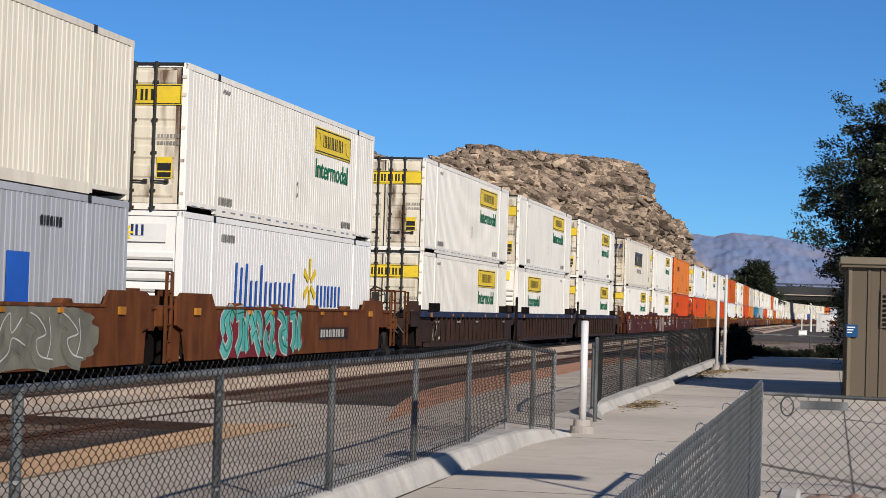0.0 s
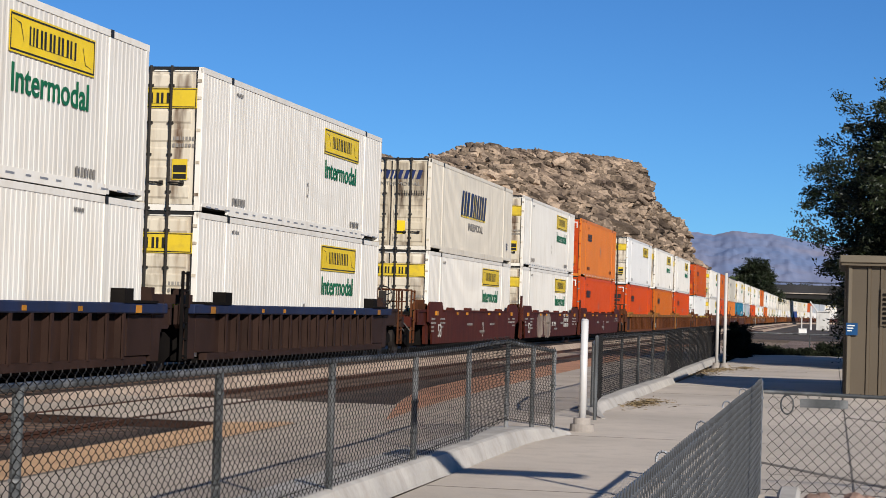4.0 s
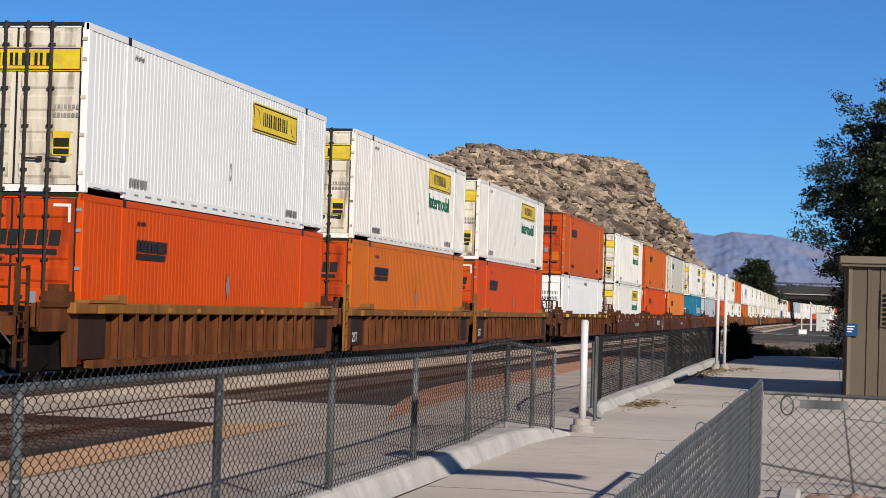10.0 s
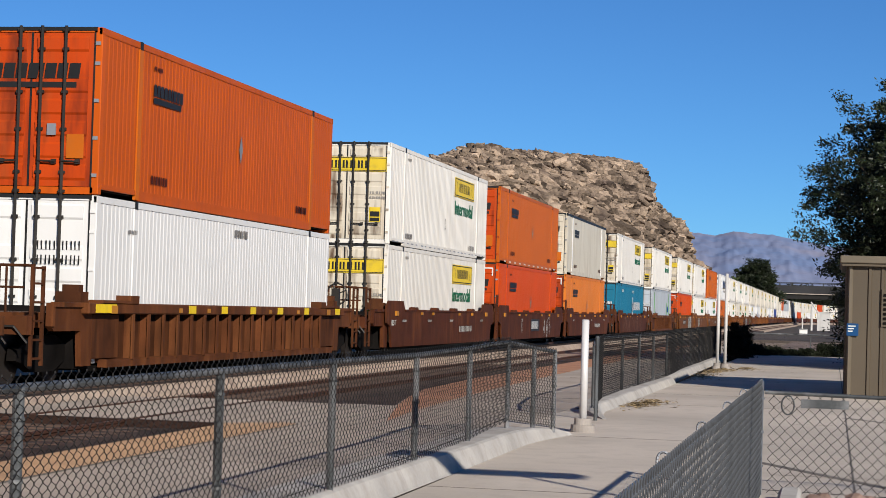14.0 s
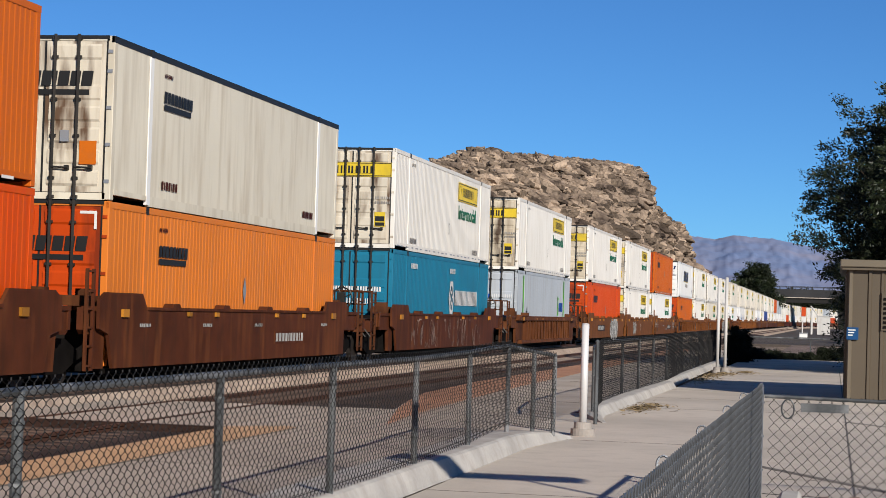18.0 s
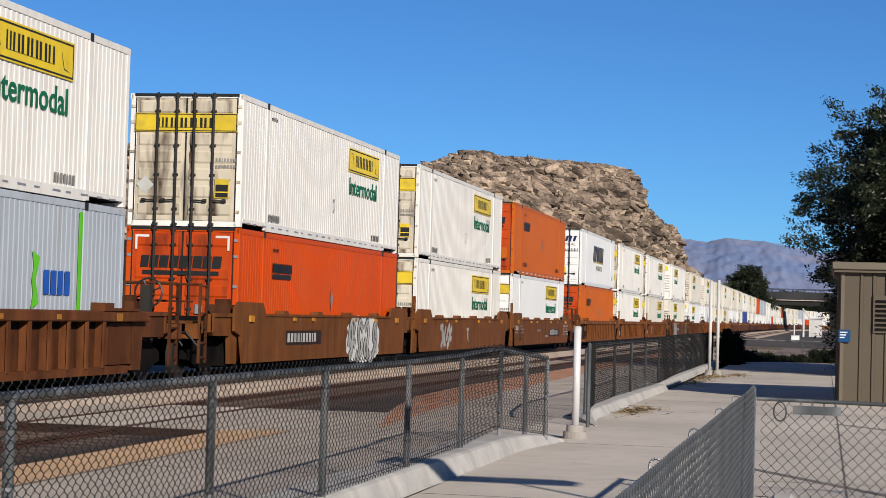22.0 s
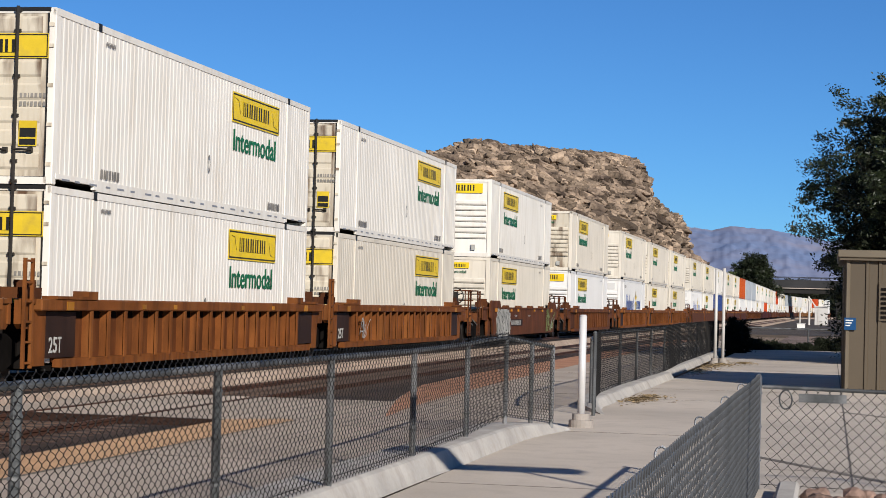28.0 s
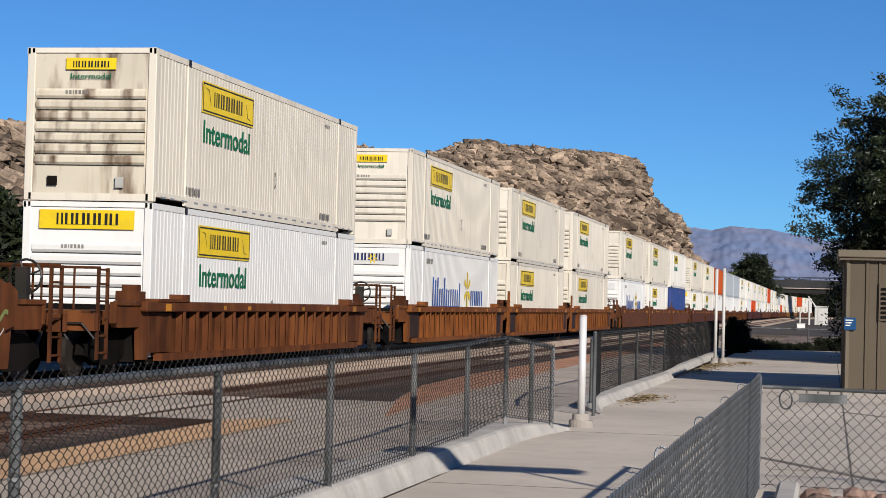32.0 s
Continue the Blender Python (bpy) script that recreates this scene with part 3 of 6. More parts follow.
def knot_mark(bm):
    n = 24
    ring = [[bm.verts.new((q * (0.40 + 0.05 * math.cos(k * math.tau / 4)) * math.cos(k * math.tau / n), q * (0.58 + 0.06 * math.cos(k * math.tau / 4)) * math.sin(k * math.tau / n), 0.004)) for k in range(n)] for q in (0.25, 0.42, 0.72, 1.0)]
    for a, b in ((0, 1), (2, 3)):
        for k in range(n):
            bm.faces.new((ring[a][k], ring[b][k], ring[b][(k + 1) % n], ring[a][(k + 1) % n]))
    for k in range(0, n, 4):
        bm.faces.new((ring[1][k], ring[2][k], ring[2][k + 1], ring[1][k + 1]))


def mart_name(bm):
    bars(bm, (0.15,) * 13, 0.95, 0.235, 0.04, (1, 0.9, 1, 0.62, 0.62, 1.0, 0.62, 0.6, 0.62, 0.62, 0.62, 0.62, 0.86))
    x = 6.9
    for w in (0.16,) * 7:
        flat(bm, [(x, 0.05), (x + w, 0.05), (x + w, 0.58), (x, 0.58)])
        x += w + 0.2


def mart_star(bm):
    for k in range(6):
        a = k * math.tau / 6 + math.pi / 2
        c, s = math.cos(a), math.sin(a)
        pts = [(0.13 * c - 0.06 * s, 0.13 * s + 0.06 * c), (0.13 * c + 0.06 * s, 0.13 * s - 0.06 * c), (0.62 * c + 0.1 * s, 0.62 * s - 0.1 * c), (0.62 * c - 0.1 * s, 0.62 * s + 0.1 * c)]
        flat(bm, pts[::-1] if False else pts)


def placard(bm):
    flat(bm, [(0, 0.3), (0.13, 0), (0.26, 0.3), (0.13, 0.6)])


def grey_name(bm):
    bars(bm, (0.24, 0.24, 0.22, 0.24), 0.40, 0.07)


def big_letters(bm):
    bars(bm, (0.9, 1.0, 0.8, 0.9, 1.0, 0.9), 1.1, 0.3)


def lime_mark(bm):
    flat(bm, [(0.05, 0.0), (0.38, 0.1), (0.3, 0.3), (0.22, 0.48), (0.3, 0.65), (0.38, 0.85), (0.05, 0.95), (0.12, 0.7), (0.06, 0.48), (0.12, 0.25)])


def lime_bar(bm):
    box(bm, 0, 0.16, 0, 2.55, 0, 0.006)


def amber_tape(bm):
    for k in range(12):
        box(bm, k * 1.25, k * 1.25 + 0.45, 0, 0.05, 0, 0.004)


def container(style, body, label, extra="", turned=False, far=False):
    """A 53-foot container: door end at -y, blank end at +y, base at z 0. The end and side away from the path stay plain."""
    ob = thing("shipping_container", label, "shipping container", "containers of the freight train")
    wall = M[body]
    rail = wall
    post = {"amberposts": M["amber"], "blacktop": M["clean"]}.get(extra, wall)
    top = M["black"] if extra == "blacktop" else wall
    for side in (1, -1):
        key = ("cw", side, body)
        if key not in CACHE:
            CACHE[key] = raw("side_wall", *corrugated(side), wall)
        if extra == "blacktop":
            bm = bmesh.new()
            a, b = sorted((side * (CW - 0.05), side * (CW - 0.008)))
            box(bm, a, b, -CL + 0.16, CL - 0.16, 0.17, CH - 0.11)
            part("side_wall", bm, wall, ob)
        else:
            part_of("side_wall", CACHE[key], ob)
        bm = bmesh.new()
        a, b = sorted((side * (CW - 0.06), side * (CW + 0.004)))
        box(bm, a, b, -CL, CL, CH - 0.12, CH - 0.004)
        part("top_rail", bm, top, ob)
        bm = bmesh.new()
        a, b = sorted((side * (CW - 0.07), side * (CW + 0.008)))
        box(bm, a, b, -CL + 2.0, CL - 2.0, 0.0, 0.19)
        box(bm, a, b, -CL + 0.15, -CL + 2.0, 0.1, 0.19)
        box(bm, a, b, CL - 2.0, CL - 0.15, 0.1, 0.19)
        part("bottom_rail", bm, rail, ob)
        for e in (-1, 1):
            bm = bmesh.new()
            a, b = sorted((side * (CW - 0.16), side * CW))
            c, d = sorted((e * (CL - 0.17), e * CL))
            box(bm, a, b, c, d, 0.0, CH)
            part("corner_post", bm, wall, ob, bevel=0.012)
            if far or side != (-1 if turned else 1):
                continue
            bm = bmesh.new()
            a, b = sorted((side * (CW - 0.05), side * (CW + 0.012)))
            c, d = sorted((e * (CL - 2.05), e * (CL - 1.87)))
            box(bm, a, b, c, d, 0.02, CH - 0.13)
            part("intermediate_post", bm, post, ob)
            bm = bmesh.new()
            a, b = sorted((side * (CW - 0.02), side * (CW + 0.018)))
            c, d = sorted((e * (CL - 2.03), e * (CL - 1.89)))
            box(bm, a, b, c, d, CH - 0.14, CH + 0.006)
            part("lifting_casting", bm, M["black"], ob, "dark steel casting")
    bm = bmesh.new()
    box(bm, -CW + 0.05, CW - 0.05, -CL + 0.02, CL - 0.02, CH - 0.05, CH - 0.02)
    part("roof", bm, wall, ob)
    bm = bmesh.new()
    box(bm, -CW + 0.08, CW - 0.08, -CL + 0.05, CL - 0.05, 0.08, 0.16)
    part("floor_pan", bm, M["underframe"], ob)
    # blank end: pressed ribs between two posts
    bm = bmesh.new()
    box(bm, -CW + 0.15, CW - 0.15, CL - 0.06, CL - 0.03, 0.1, CH - 0.06)
    part("front_wall", bm, wall if extra != "dirty" else M["doorcream"], ob)
    for k in range(7 if turned and not far else 0):
        z = 0.68 + k * 0.21
        bm = bmesh.new()
        prism(bm, [(CL - 0.03, z), (CL + 0.012, z + 0.05), (CL + 0.012, z + 0.14), (CL - 0.03, z + 0.19)], -CW + 0.2, CW - 0.2, 0)
        part("rib", bm, wall if extra != "dirty" else M["doorcream"], ob)
        # thin black strip paints the shadow line below each rib
        bm = bmesh.new()
        box(bm, -CW + 0.2, CW - 0.2, CL - 0.028, CL - 0.02, z - 0.018, z)
        part("rib_shadow_gap", bm, M["black"], ob)
    bm = bmesh.new()
    box(bm, -CW + 0.1, CW - 0.1, CL - 0.1, CL, 0.0, 0.14)
    part("front_sill", bm, wall, ob)
    bm = bmesh.new()
    box(bm, -CW + 0.1, CW - 0.1, CL - 0.1, CL, CH - 0.1, CH - 0.004)
    part("front_header", bm, wall, ob)
    bm = bmesh.new()
    box(bm, 0.62, 0.82, CL + 0.012, CL + 0.02, 0.28, 0.46)
    part("vent", bm, M["underframe"], ob)
    # door end
    bm = bmesh.new()
    box(bm, -CW + 0.1, CW - 0.1, -CL, -CL + 0.1, 0.0, 0.12)
    part("door_sill", bm, wall, ob)
    bm = bmesh.new()
    box(bm, -CW + 0.1, CW - 0.1, -CL, -CL + 0.1, CH - 0.09, CH - 0.004)
    part("door_header", bm, wall, ob)
    bm = bmesh.new()
    box(bm, -CW + 0.1, CW - 0.1, -CL - 0.012, -CL + 0.05, CH - 0.06, CH + 0.004)
    for x in (-CW + 0.12, CW - 0.15, -0.015):
        box(bm, x, x + 0.03, -CL - 0.004, -CL + 0.05, 0.12, CH - 0.09)
    part("door_gasket", bm, M["black"], ob, "black rubber door seal")
    dw = M["dirty"] if extra == "dirtydoor" else {"white": M["doorcream"], "cream": M["doorcream"], "orange": M["doororange"], "paleorange": M["doororange"], "midorange": M["doororange"], "amber": M["doororange"], "redorange": M["doororange"], "sage": M["doorcream"], "clean": M["doorcream"] if style == "jbplain" else wall}.get(body, wall)
    for s in (-1, 1):
        bm = bmesh.new()
        a, b = sorted((s * 0.02, s * (CW - 0.16)))
        if far:
            box(bm, a, b, -CL + 0.005, -CL + 0.04, 0.13, CH - 0.1)
            part("door", bm, dw, ob)
            continue
        box(bm, a, b, -CL + 0.005, -CL + 0.04, 0.13, CH - 0.1)
        door = part("door", bm, dw, ob)
        bm = bmesh.new()
        prof = [(-CL + 0.02, 0.2)]
        for z in (0.24, 0.62, 1.0, 1.38, 1.76, 2.48):
            prof += [(-CL + 0.002, z), (-CL - 0.02, z + 0.04), (-CL - 0.02, z + 0.24), (-CL + 0.002, z + 0.28)]
        prism(bm, prof + [(-CL + 0.02, 2.78)], a + 0.08, b - 0.08, 0)
        part("door_panel", bm, dw, door)
        if turned:
            continue
        for x in (0.20, 0.64):
            bm = bmesh.new()
            rod(bm, (s * x, -CL - 0.05, -0.02), (s * x, -CL - 0.05, CH + 0.02), 0.03, 7)
            for z in (0.02, 0.35, 1.1, 1.75, 2.5, 2.84):
                box(bm, s * x - 0.055, s * x + 0.055, -CL - 0.06, -CL - 0.005, z, z + 0.05)
            part("lock_rod", bm, M["rod"], door)
        bm = bmesh.new()
        for x in (0.20, 0.64):
            rod(bm, (s * x, -CL - 0.075, 0.57), (s * (x + 0.32), -CL - 0.075, 0.555), 0.02, 5)
            box(bm, s * (x + 0.28) - 0.04, s * (x + 0.28) + 0.04, -CL - 0.07, -CL - 0.01, 0.52, 0.60)
        part("handle", bm, M["rod"], door)
        bm = bmesh.new()
        for z in (0.3, 0.95, 1.6, 2.25, 2.6):
            a, b = sorted((s * (CW - 0.12), s * (CW - 0.03)))
            box(bm, a, b, -CL - 0.02, -CL + 0.01, z, z + 0.06)
        part("hinge", bm, M["bluegrey"] if body in ("sage", "orange", "redorange") else dw, door)["kind"] = "stuff"
    nose = Matrix(((-1, 0, 0, 0), (0, 0, 1, CL + 0.013), (0, 1, 0, 0), (0, 0, 0, 1)))
    tail = Matrix(((1, 0, 0, 0), (0, 0, -1, -CL - 0.02), (0, 1, 0, 0), (0, 0, 0, 1)))
    for side in (-1 if turned else 1,):
        y1 = 1.7 if side > 0 else -5.3
        if style in ("jb", "jbplain"):
            pan = decal("logo_panel", ob, side, y1, CH - 0.94, M["yellow"], jb_panel, label="yellow name panel")
            decal("logo_border", pan, 1, 0, 0, M["black"], jb_border).matrix_basis = Matrix()
            decal("logo_bar", pan, 1, 0, 0, M["black"], jb_name).matrix_basis = pose(0.76, 0.18, 0.006)
            if style == "jb":
                part_of("word", word_mesh("Intermodal", M["green"], 0.46, 3.25, 0.012), ob, on_side(side, y1 + 0.15, CH - 1.55, 1.302), "green painted word")
            if far:
                continue
            decal("rail_slot", ob, side, -CL, 0.085, M["bluegrey"], rail_slots)["kind"] = "stuff"
            decal("side_vent", ob, side, 0.2, 0.95, M["ink"], vent_ring)
            decal("stencil", ob, side, -5.9 if side > 0 else 4.3, 0.24, M["ink"], small_marks)
            decal("stencil", ob, side, 4.6 if side > 0 else -6.2, 0.24, M["ink"], small_marks)
            decal("stencil", ob, side, -5.8 if side > 0 else 4.6, CH - 0.34, M["ink"], tiny_marks)
        if style == "sch":
            decal("logo_bar", ob, side, -5.4, CH - 0.90, M["black"], sch_name, label="black name bars")
            decal("logo_underline", ob, side, -5.4, CH - 1.04, M["black"], sch_under)
            if extra != "blacktop":
                decal("placard_holder", ob, side, 0.1, CH - 1.75, M["bluegrey"], placard)
            if body in ("midorange", "paleorange"):
                decal("reflective_tape", ob, side, -7.0, 0.06, M["whitevinyl"], amber_tape)["kind"] = "stuff"
            decal("stencil", ob, side, -5.4, 0.36, M["maroon"], small_marks)
            decal("stencil", ob, side, 4.8, 0.36, M["maroon"], small_marks)
            decal("stencil", ob, side, -5.4, CH - 0.42, M["maroon"], tiny_marks)
        if style == "swift":
            decal("logo_shade", ob, side, -2.84, CH - 1.58, M["yellow"], swift_name, x=1.301, label="yellow edge below the name bars")
            decal("logo_bar", ob, side, -2.9, CH - 1.52, M["navy"], swift_name, label="slanted navy name bars")
            part_of("word", word_mesh("INTERMODAL", M["ink"], 0.26, 2.9), ob, on_side(side, -1.4, CH - 2.0, 1.302), "faint outlined word")
            part_of("word", word_mesh("53", M["navy"], 0.26, 0.3), ob, on_side(side, 6.8, 0.5, 1.302))
        if style == "teal":
            decal("logo_bar", ob, side, 1.55, 1.36, M["whitevinyl"], teal_name, label="white name bars")
            decal("logo_mark", ob, side, 0.95, 1.6, M["whitevinyl"], knot_mark, label="white ring-shaped emblem")
            decal("stencil", ob, side, 0.6, CH - 0.5, M["whitevinyl"], small_marks)
            decal("stencil", ob, side, -5.6, CH - 0.5, M["whitevinyl"], small_marks)
        if style == "mart":
            decal("logo_bar", ob, side, -4.6, 1.05, M["blue"], mart_name, label="blue name bars")
            decal("logo_star", ob, side, 1.6, 1.65, M["yellow"], mart_star, label="yellow six-rayed star")
            decal("stencil", ob, side, -5.6, CH - 0.5, M["ink"], small_marks)
        if style == "grey":
            decal("stripe", ob, side, -6.6 if side > 0 else 5.8, 0.18, M["lime"], lime_bar, label="lime green stripe")
            decal("stripe", ob, side, 5.8 if side > 0 else -6.6, 0.18, M["lime"], lime_bar, label="lime green stripe")
            decal("logo_bar", ob, side, 4.3, 1.3, M["blue"], grey_name, label="blue name bars")
            decal("logo_mark", ob, side, 3.75, 1.05, M["lime"], lime_mark, label="lime green chevron")
            decal("placard_holder", ob, side, -5.6, 0.9, M["black"], placard)
        if style == "letters":
            decal("logo_bar", ob, side, -3.4, 0.75, M["blue"], big_letters, label="large blue bars")
            decal("stencil", ob, side, 4.0, CH - 0.6, M["black"], small_marks)
        if style == "plain":
            decal("stencil", ob, side, 0.0, CH - 0.4, M["ink"], small_marks)
            decal("stencil", ob, side, -6.5, CH - 0.6, M["ink"], tiny_marks)
    if far:
        return ob
    # marks on the two ends
    def end(name, m, x, z, material, make, d=0.0):
        key = (name, material.name, make)
        if key not in CACHE:
            b2 = bmesh.new()
            make(b2)
            CACHE[key] = mesh_of(b2, name, material)
        return part_of(name, CACHE[key], ob, m @ pose(x, z, d))
    if style in ("jb", "jbplain"):
        if turned:
            small = body == "cream" or extra == "dirty"
            end("end_panel", nose, -0.5 if small else -0.95, CH - (0.42 if small else 0.52), M["yellow"], end_small if small else end_panel)
            end("end_panel_bar", nose, -0.36 if small else -0.6, CH - (0.38 if small else 0.44), M["black"], end_tiny if small else end_name, 0.008)
            if small:
                part_of("word", word_mesh("Intermodal", M["green"], 0.11, 0.8), ob, nose @ pose(-0.4, CH - 0.6, 0.002))
            end("end_stencil", nose, -0.5, 2.02, M["ink"], tiny_marks)
            end("placard_plate", nose, 0.55, 0.25, M["graywhite"], doc_box)
        else:
            end("end_panel", tail, -1.18, CH - 0.84, M["endyellow"], end_wide)
            end("end_panel_bar", tail, -0.64, CH - 0.75, M["black"], end_name, 0.008)
            end("end_panel_border", tail, -1.18, CH - 0.84, M["black"], end_border, 0.006)
            plate = end("warning_plate", tail, 0.70, 0.62, M["endyellow"], warn_plate)
            b2 = bmesh.new()
            box(b2, 0.02, 0.30, 0.02, 0.12, 0.006, 0.010)
            box(b2, 0.02, 0.30, 0.15, 0.30, 0.006, 0.010)
            part("warning_bar", b2, M["black"], plate)
            end("hazard_diamond", tail, -1.10, 0.70, M["graywhite"], hazard)
            end("end_stencil", tail, 0.70, 1.42, M["ink"], tiny_marks)
            end("end_stencil", tail, 0.70, 1.28, M["ink"], tiny_marks)

    if style == "sch" and not turned:
        if body in ("orange", "paleorange"):
            end("corner_bracket", tail, -1.08, CH - 0.50, M["whitevinyl"], corner_bracket)
            end("corner_bracket", tail, 0.76, CH - 0.50, M["whitevinyl"], corner_bracket_back)
        end("end_bar", tail, -0.95, CH - 0.90, M["black"], end_long)
        end("end_underline", tail, -0.9, CH - 1.06, M["black"], end_line)
        end("warning_plate", tail, 0.70, 0.62, M["amber"], warn_plate)
        end("document_box", tail, 0.34, 1.02, M["bluegrey"], doc_box)
    if style == "swift" and not turned:
        end("end_bar", tail, -0.95, CH - 0.66, M["navy"], end_swift)
        part_of("word", word_mesh("INTERMODAL", M["ink"], 0.12, 1.35), ob, tail @ pose(-0.4, CH - 0.88, 0.0))
        end("warning_plate", tail, 0.16, 0.5, M["yellow"], warn_plate)
        end("end_stencil", tail, 0.2, 1.72, M["black"], code_marks)
    if style == "teal" and not turned:
        end("end_bar", tail, -0.55, 1.66, M["whitevinyl"], end_thin)
        end("end_stencil", tail, -0.2, 1.3, M["whitevinyl"], code_marks)
    if style == "grey" and not turned:
        part_of("word", word_mesh("53", M["whitevinyl"], 0.2, 0.3), ob, tail @ pose(-0.95, 1.2, 0))
        end("end_stencil", tail, 0.2, 1.75, M["whitevinyl"], code_marks)
        end("end_stencil", tail, 0.2, 1.50, M["whitevinyl"], code_marks)
        end("end_stencil", tail, -0.7, 1.75, M["blue"], small_marks)
    if style == "mart":
        end("end_panel", nose, -0.95, CH - 0.62, M["whitevinyl"], end_panel)
        end("end_panel_bar", nose, -0.75, CH - 0.5, M["navy"], end_name, 0.008)
        end("end_star", nose, 0.12, CH - 0.44, M["yellow"], end_star, 0.01)
    if style == "plain" and not turned:
        end("end_stencil", tail, 0.15, 1.95, M["black"], code_marks)
        end("end_stencil", tail, 0.15, 1.70, M["black"], code_marks)
    return ob


def end_panel(bm):
    box(bm, 0, 1.9, 0, 0.36, 0, 0.006)


def end_wide(bm):
    box(bm, 0, 2.36, 0, 0.41, 0, 0.006)


def end_border(bm):
    ring = [[bm.verts.new((a, b, 0.002)) for a, b in ((q, q), (2.36 - q, q), (2.36 - q, 0.41 - q), (q, 0.41 - q))] for q in (0.015, 0.035)]
    for k in range(4):
        bm.faces.new((ring[0][k], ring[0][(k + 1) % 4], ring[1][(k + 1) % 4], ring[1][k]))


def end_small(bm):
    box(bm, 0, 1.0, 0, 0.22, 0, 0.006)


def end_tiny(bm):
    pairs(bm, (0.08, 0.1, 0.11, 0.1, 0.11, 0.1), 0.12, 0.024)


def end_name(bm):
    pairs(bm, (0.13, 0.17, 0.19, 0.18, 0.19, 0.17), 0.22, 0.04)


def end_long(bm):
    bars(bm, (0.18, 0.19, 0.2, 0.2, 0.18, 0.07, 0.2, 0.18, 0.2), 0.27, 0.03, 0.12)


def end_thin(bm):
    pairs(bm, (0.12, 0.12, 0.13, 0.14, 0.13, 0.07, 0.13, 0.13, 0.14, 0.13), 0.14, 0.03, 0.0, 0.38)


def end_line(bm):
    bars(bm, (1.75,), 0.10, 0)


def end_swift(bm):
    pairs(bm, (0.34, 0.44, 0.18, 0.32, 0.36), 0.28, 0.06, 0.3, 0.36)


def end_star(bm):
    for k in range(6):
        a = k * math.tau / 6
        c, s = math.cos(a), math.sin(a)
        flat(bm, [(0.04 * c - 0.02 * s, 0.04 * s + 0.02 * c), (0.04 * c + 0.02 * s, 0.04 * s - 0.02 * c), (0.15 * c + 0.02 * s, 0.15 * s - 0.02 * c), (0.15 * c - 0.02 * s, 0.15 * s + 0.02 * c)])


def warn_plate(bm):
    box(bm, 0, 0.32, 0, 0.42, 0, 0.006)


def doc_box(bm):
    box(bm, 0, 0.16, 0, 0.2, 0, 0.03)


STYLES = dict(
    J=("jb", "white", "white corrugated shipping container, yellow panel and green word"),
    j=("jb", "cream", "cream dusty corrugated container, yellow panel and green word"),
    K=("jbplain", "clean", "bright white container with a yellow name panel"),
    d=("jb", "cream", "cream container with soot-streaked ribbed end and yellow panel", "dirty"),
    D=("jb", "white", "white container with rust-streaked doors and yellow panel", "dirtydoor"),
    B=("jb", "clean", "bright white corrugated container, yellow panel and green word"),
    O=("sch", "orange", "orange corrugated shipping container with black name bars"),
    A=("sch", "amber", "sun-faded orange corrugated container with black name bars"),
    a=("sch", "midorange", "orange shipping container with a row of white dashes"),
    h=("sch", "paleorange", "pale sun-faded orange container with black name bars"),
    R=("sch", "redorange", "red-orange container with paler upright posts and black bars", "amberposts"),
    Q=("sch", "sage", "smooth greenish-cream container with a black top rail", "blacktop"),
    S=("swift", "cream", "cream container with slanted navy bars and rusty doors", "dirtydoor"),
    s=("swift", "clean", "white container with slanted navy name bars"),
    T=("teal", "teal", "teal blue shipping container with white name bars"),
    G=("grey", "grey", "grey corrugated container with lime green stripes"),
    L=("letters", "steelgrey", "blue-grey corrugated container with large blue bars"),
    W=("mart", "clean", "bright white container with blue bars and yellow star"),
    P=("plain", "clean", "plain bright white corrugated shipping container"),
    p=("plain", "cream", "plain cream corrugated shipping container"),
    g=("plain", "grey", "plain grey corrugated shipping container"),
    b=("plain", "navybox", "plain dark blue shipping container"),
    r=("plain", "redorange", "plain dark red shipping container"),
)
# upper and lower box of every well, from the first to pass; n: blank end turned forwards
STACKS = """p-L J-Wn J-J J-Jn J-J S-J J-J h-O K-O J-A J-O R-P J-J a-O Q-h J-T D-G D-O J-J a-B s-a J-J J-j Jn-jn dn-Bn jn-Wn jn-jn jn-jn
jn-Wn jn-Jn Jn-bn jn-Jn jn-Jn rn-Pn gn-Pn gn-Pn Jn-Jn Jn-Pn J-O J-J jn-P J-J O-P J-J J-J j-J g-P J-O J-J P-J J-P J-J O-J J-J P-P J-J J-j J-J""".split()
CARS = [(2, "rust", "smooth"), (3, "navycar", "ribbed"), (3, "maroon", "smooth"), (3, "ochre", "ribbed"), (1, "rust", "ribbed"), (3, "maroon2", "smooth"), (1, "maroon2", "smooth"),
        (1, "rust", "ribbed"), (3, "ochre2", "smooth"), (3, "rustorange", "ribbed"), (1, "rust", "smooth"), (1, "rust", "ribbed"), (3, "rustorange", "ribbed"),
        (3, "rust", "smooth"), (3, "maroon2", "smooth"), (3, "rust", "ribbed"), (3, "maroon", "smooth"), (3, "rust", "smooth"), (3, "maroon2", "smooth"), (3, "rust", "smooth"), (3, "ochre", "smooth"), (3, "rust", "smooth")]
M["maroon2"] = mat("red_brown_car_paint", (0.105, 0.030, 0.012), 0.62, var=0.18, streak=(0.055, 0.022, 0.010), streak_amt=0.7, spec=0.1, blotch=(0.17, 0.055, 0.018), blotch_amt=0.7)
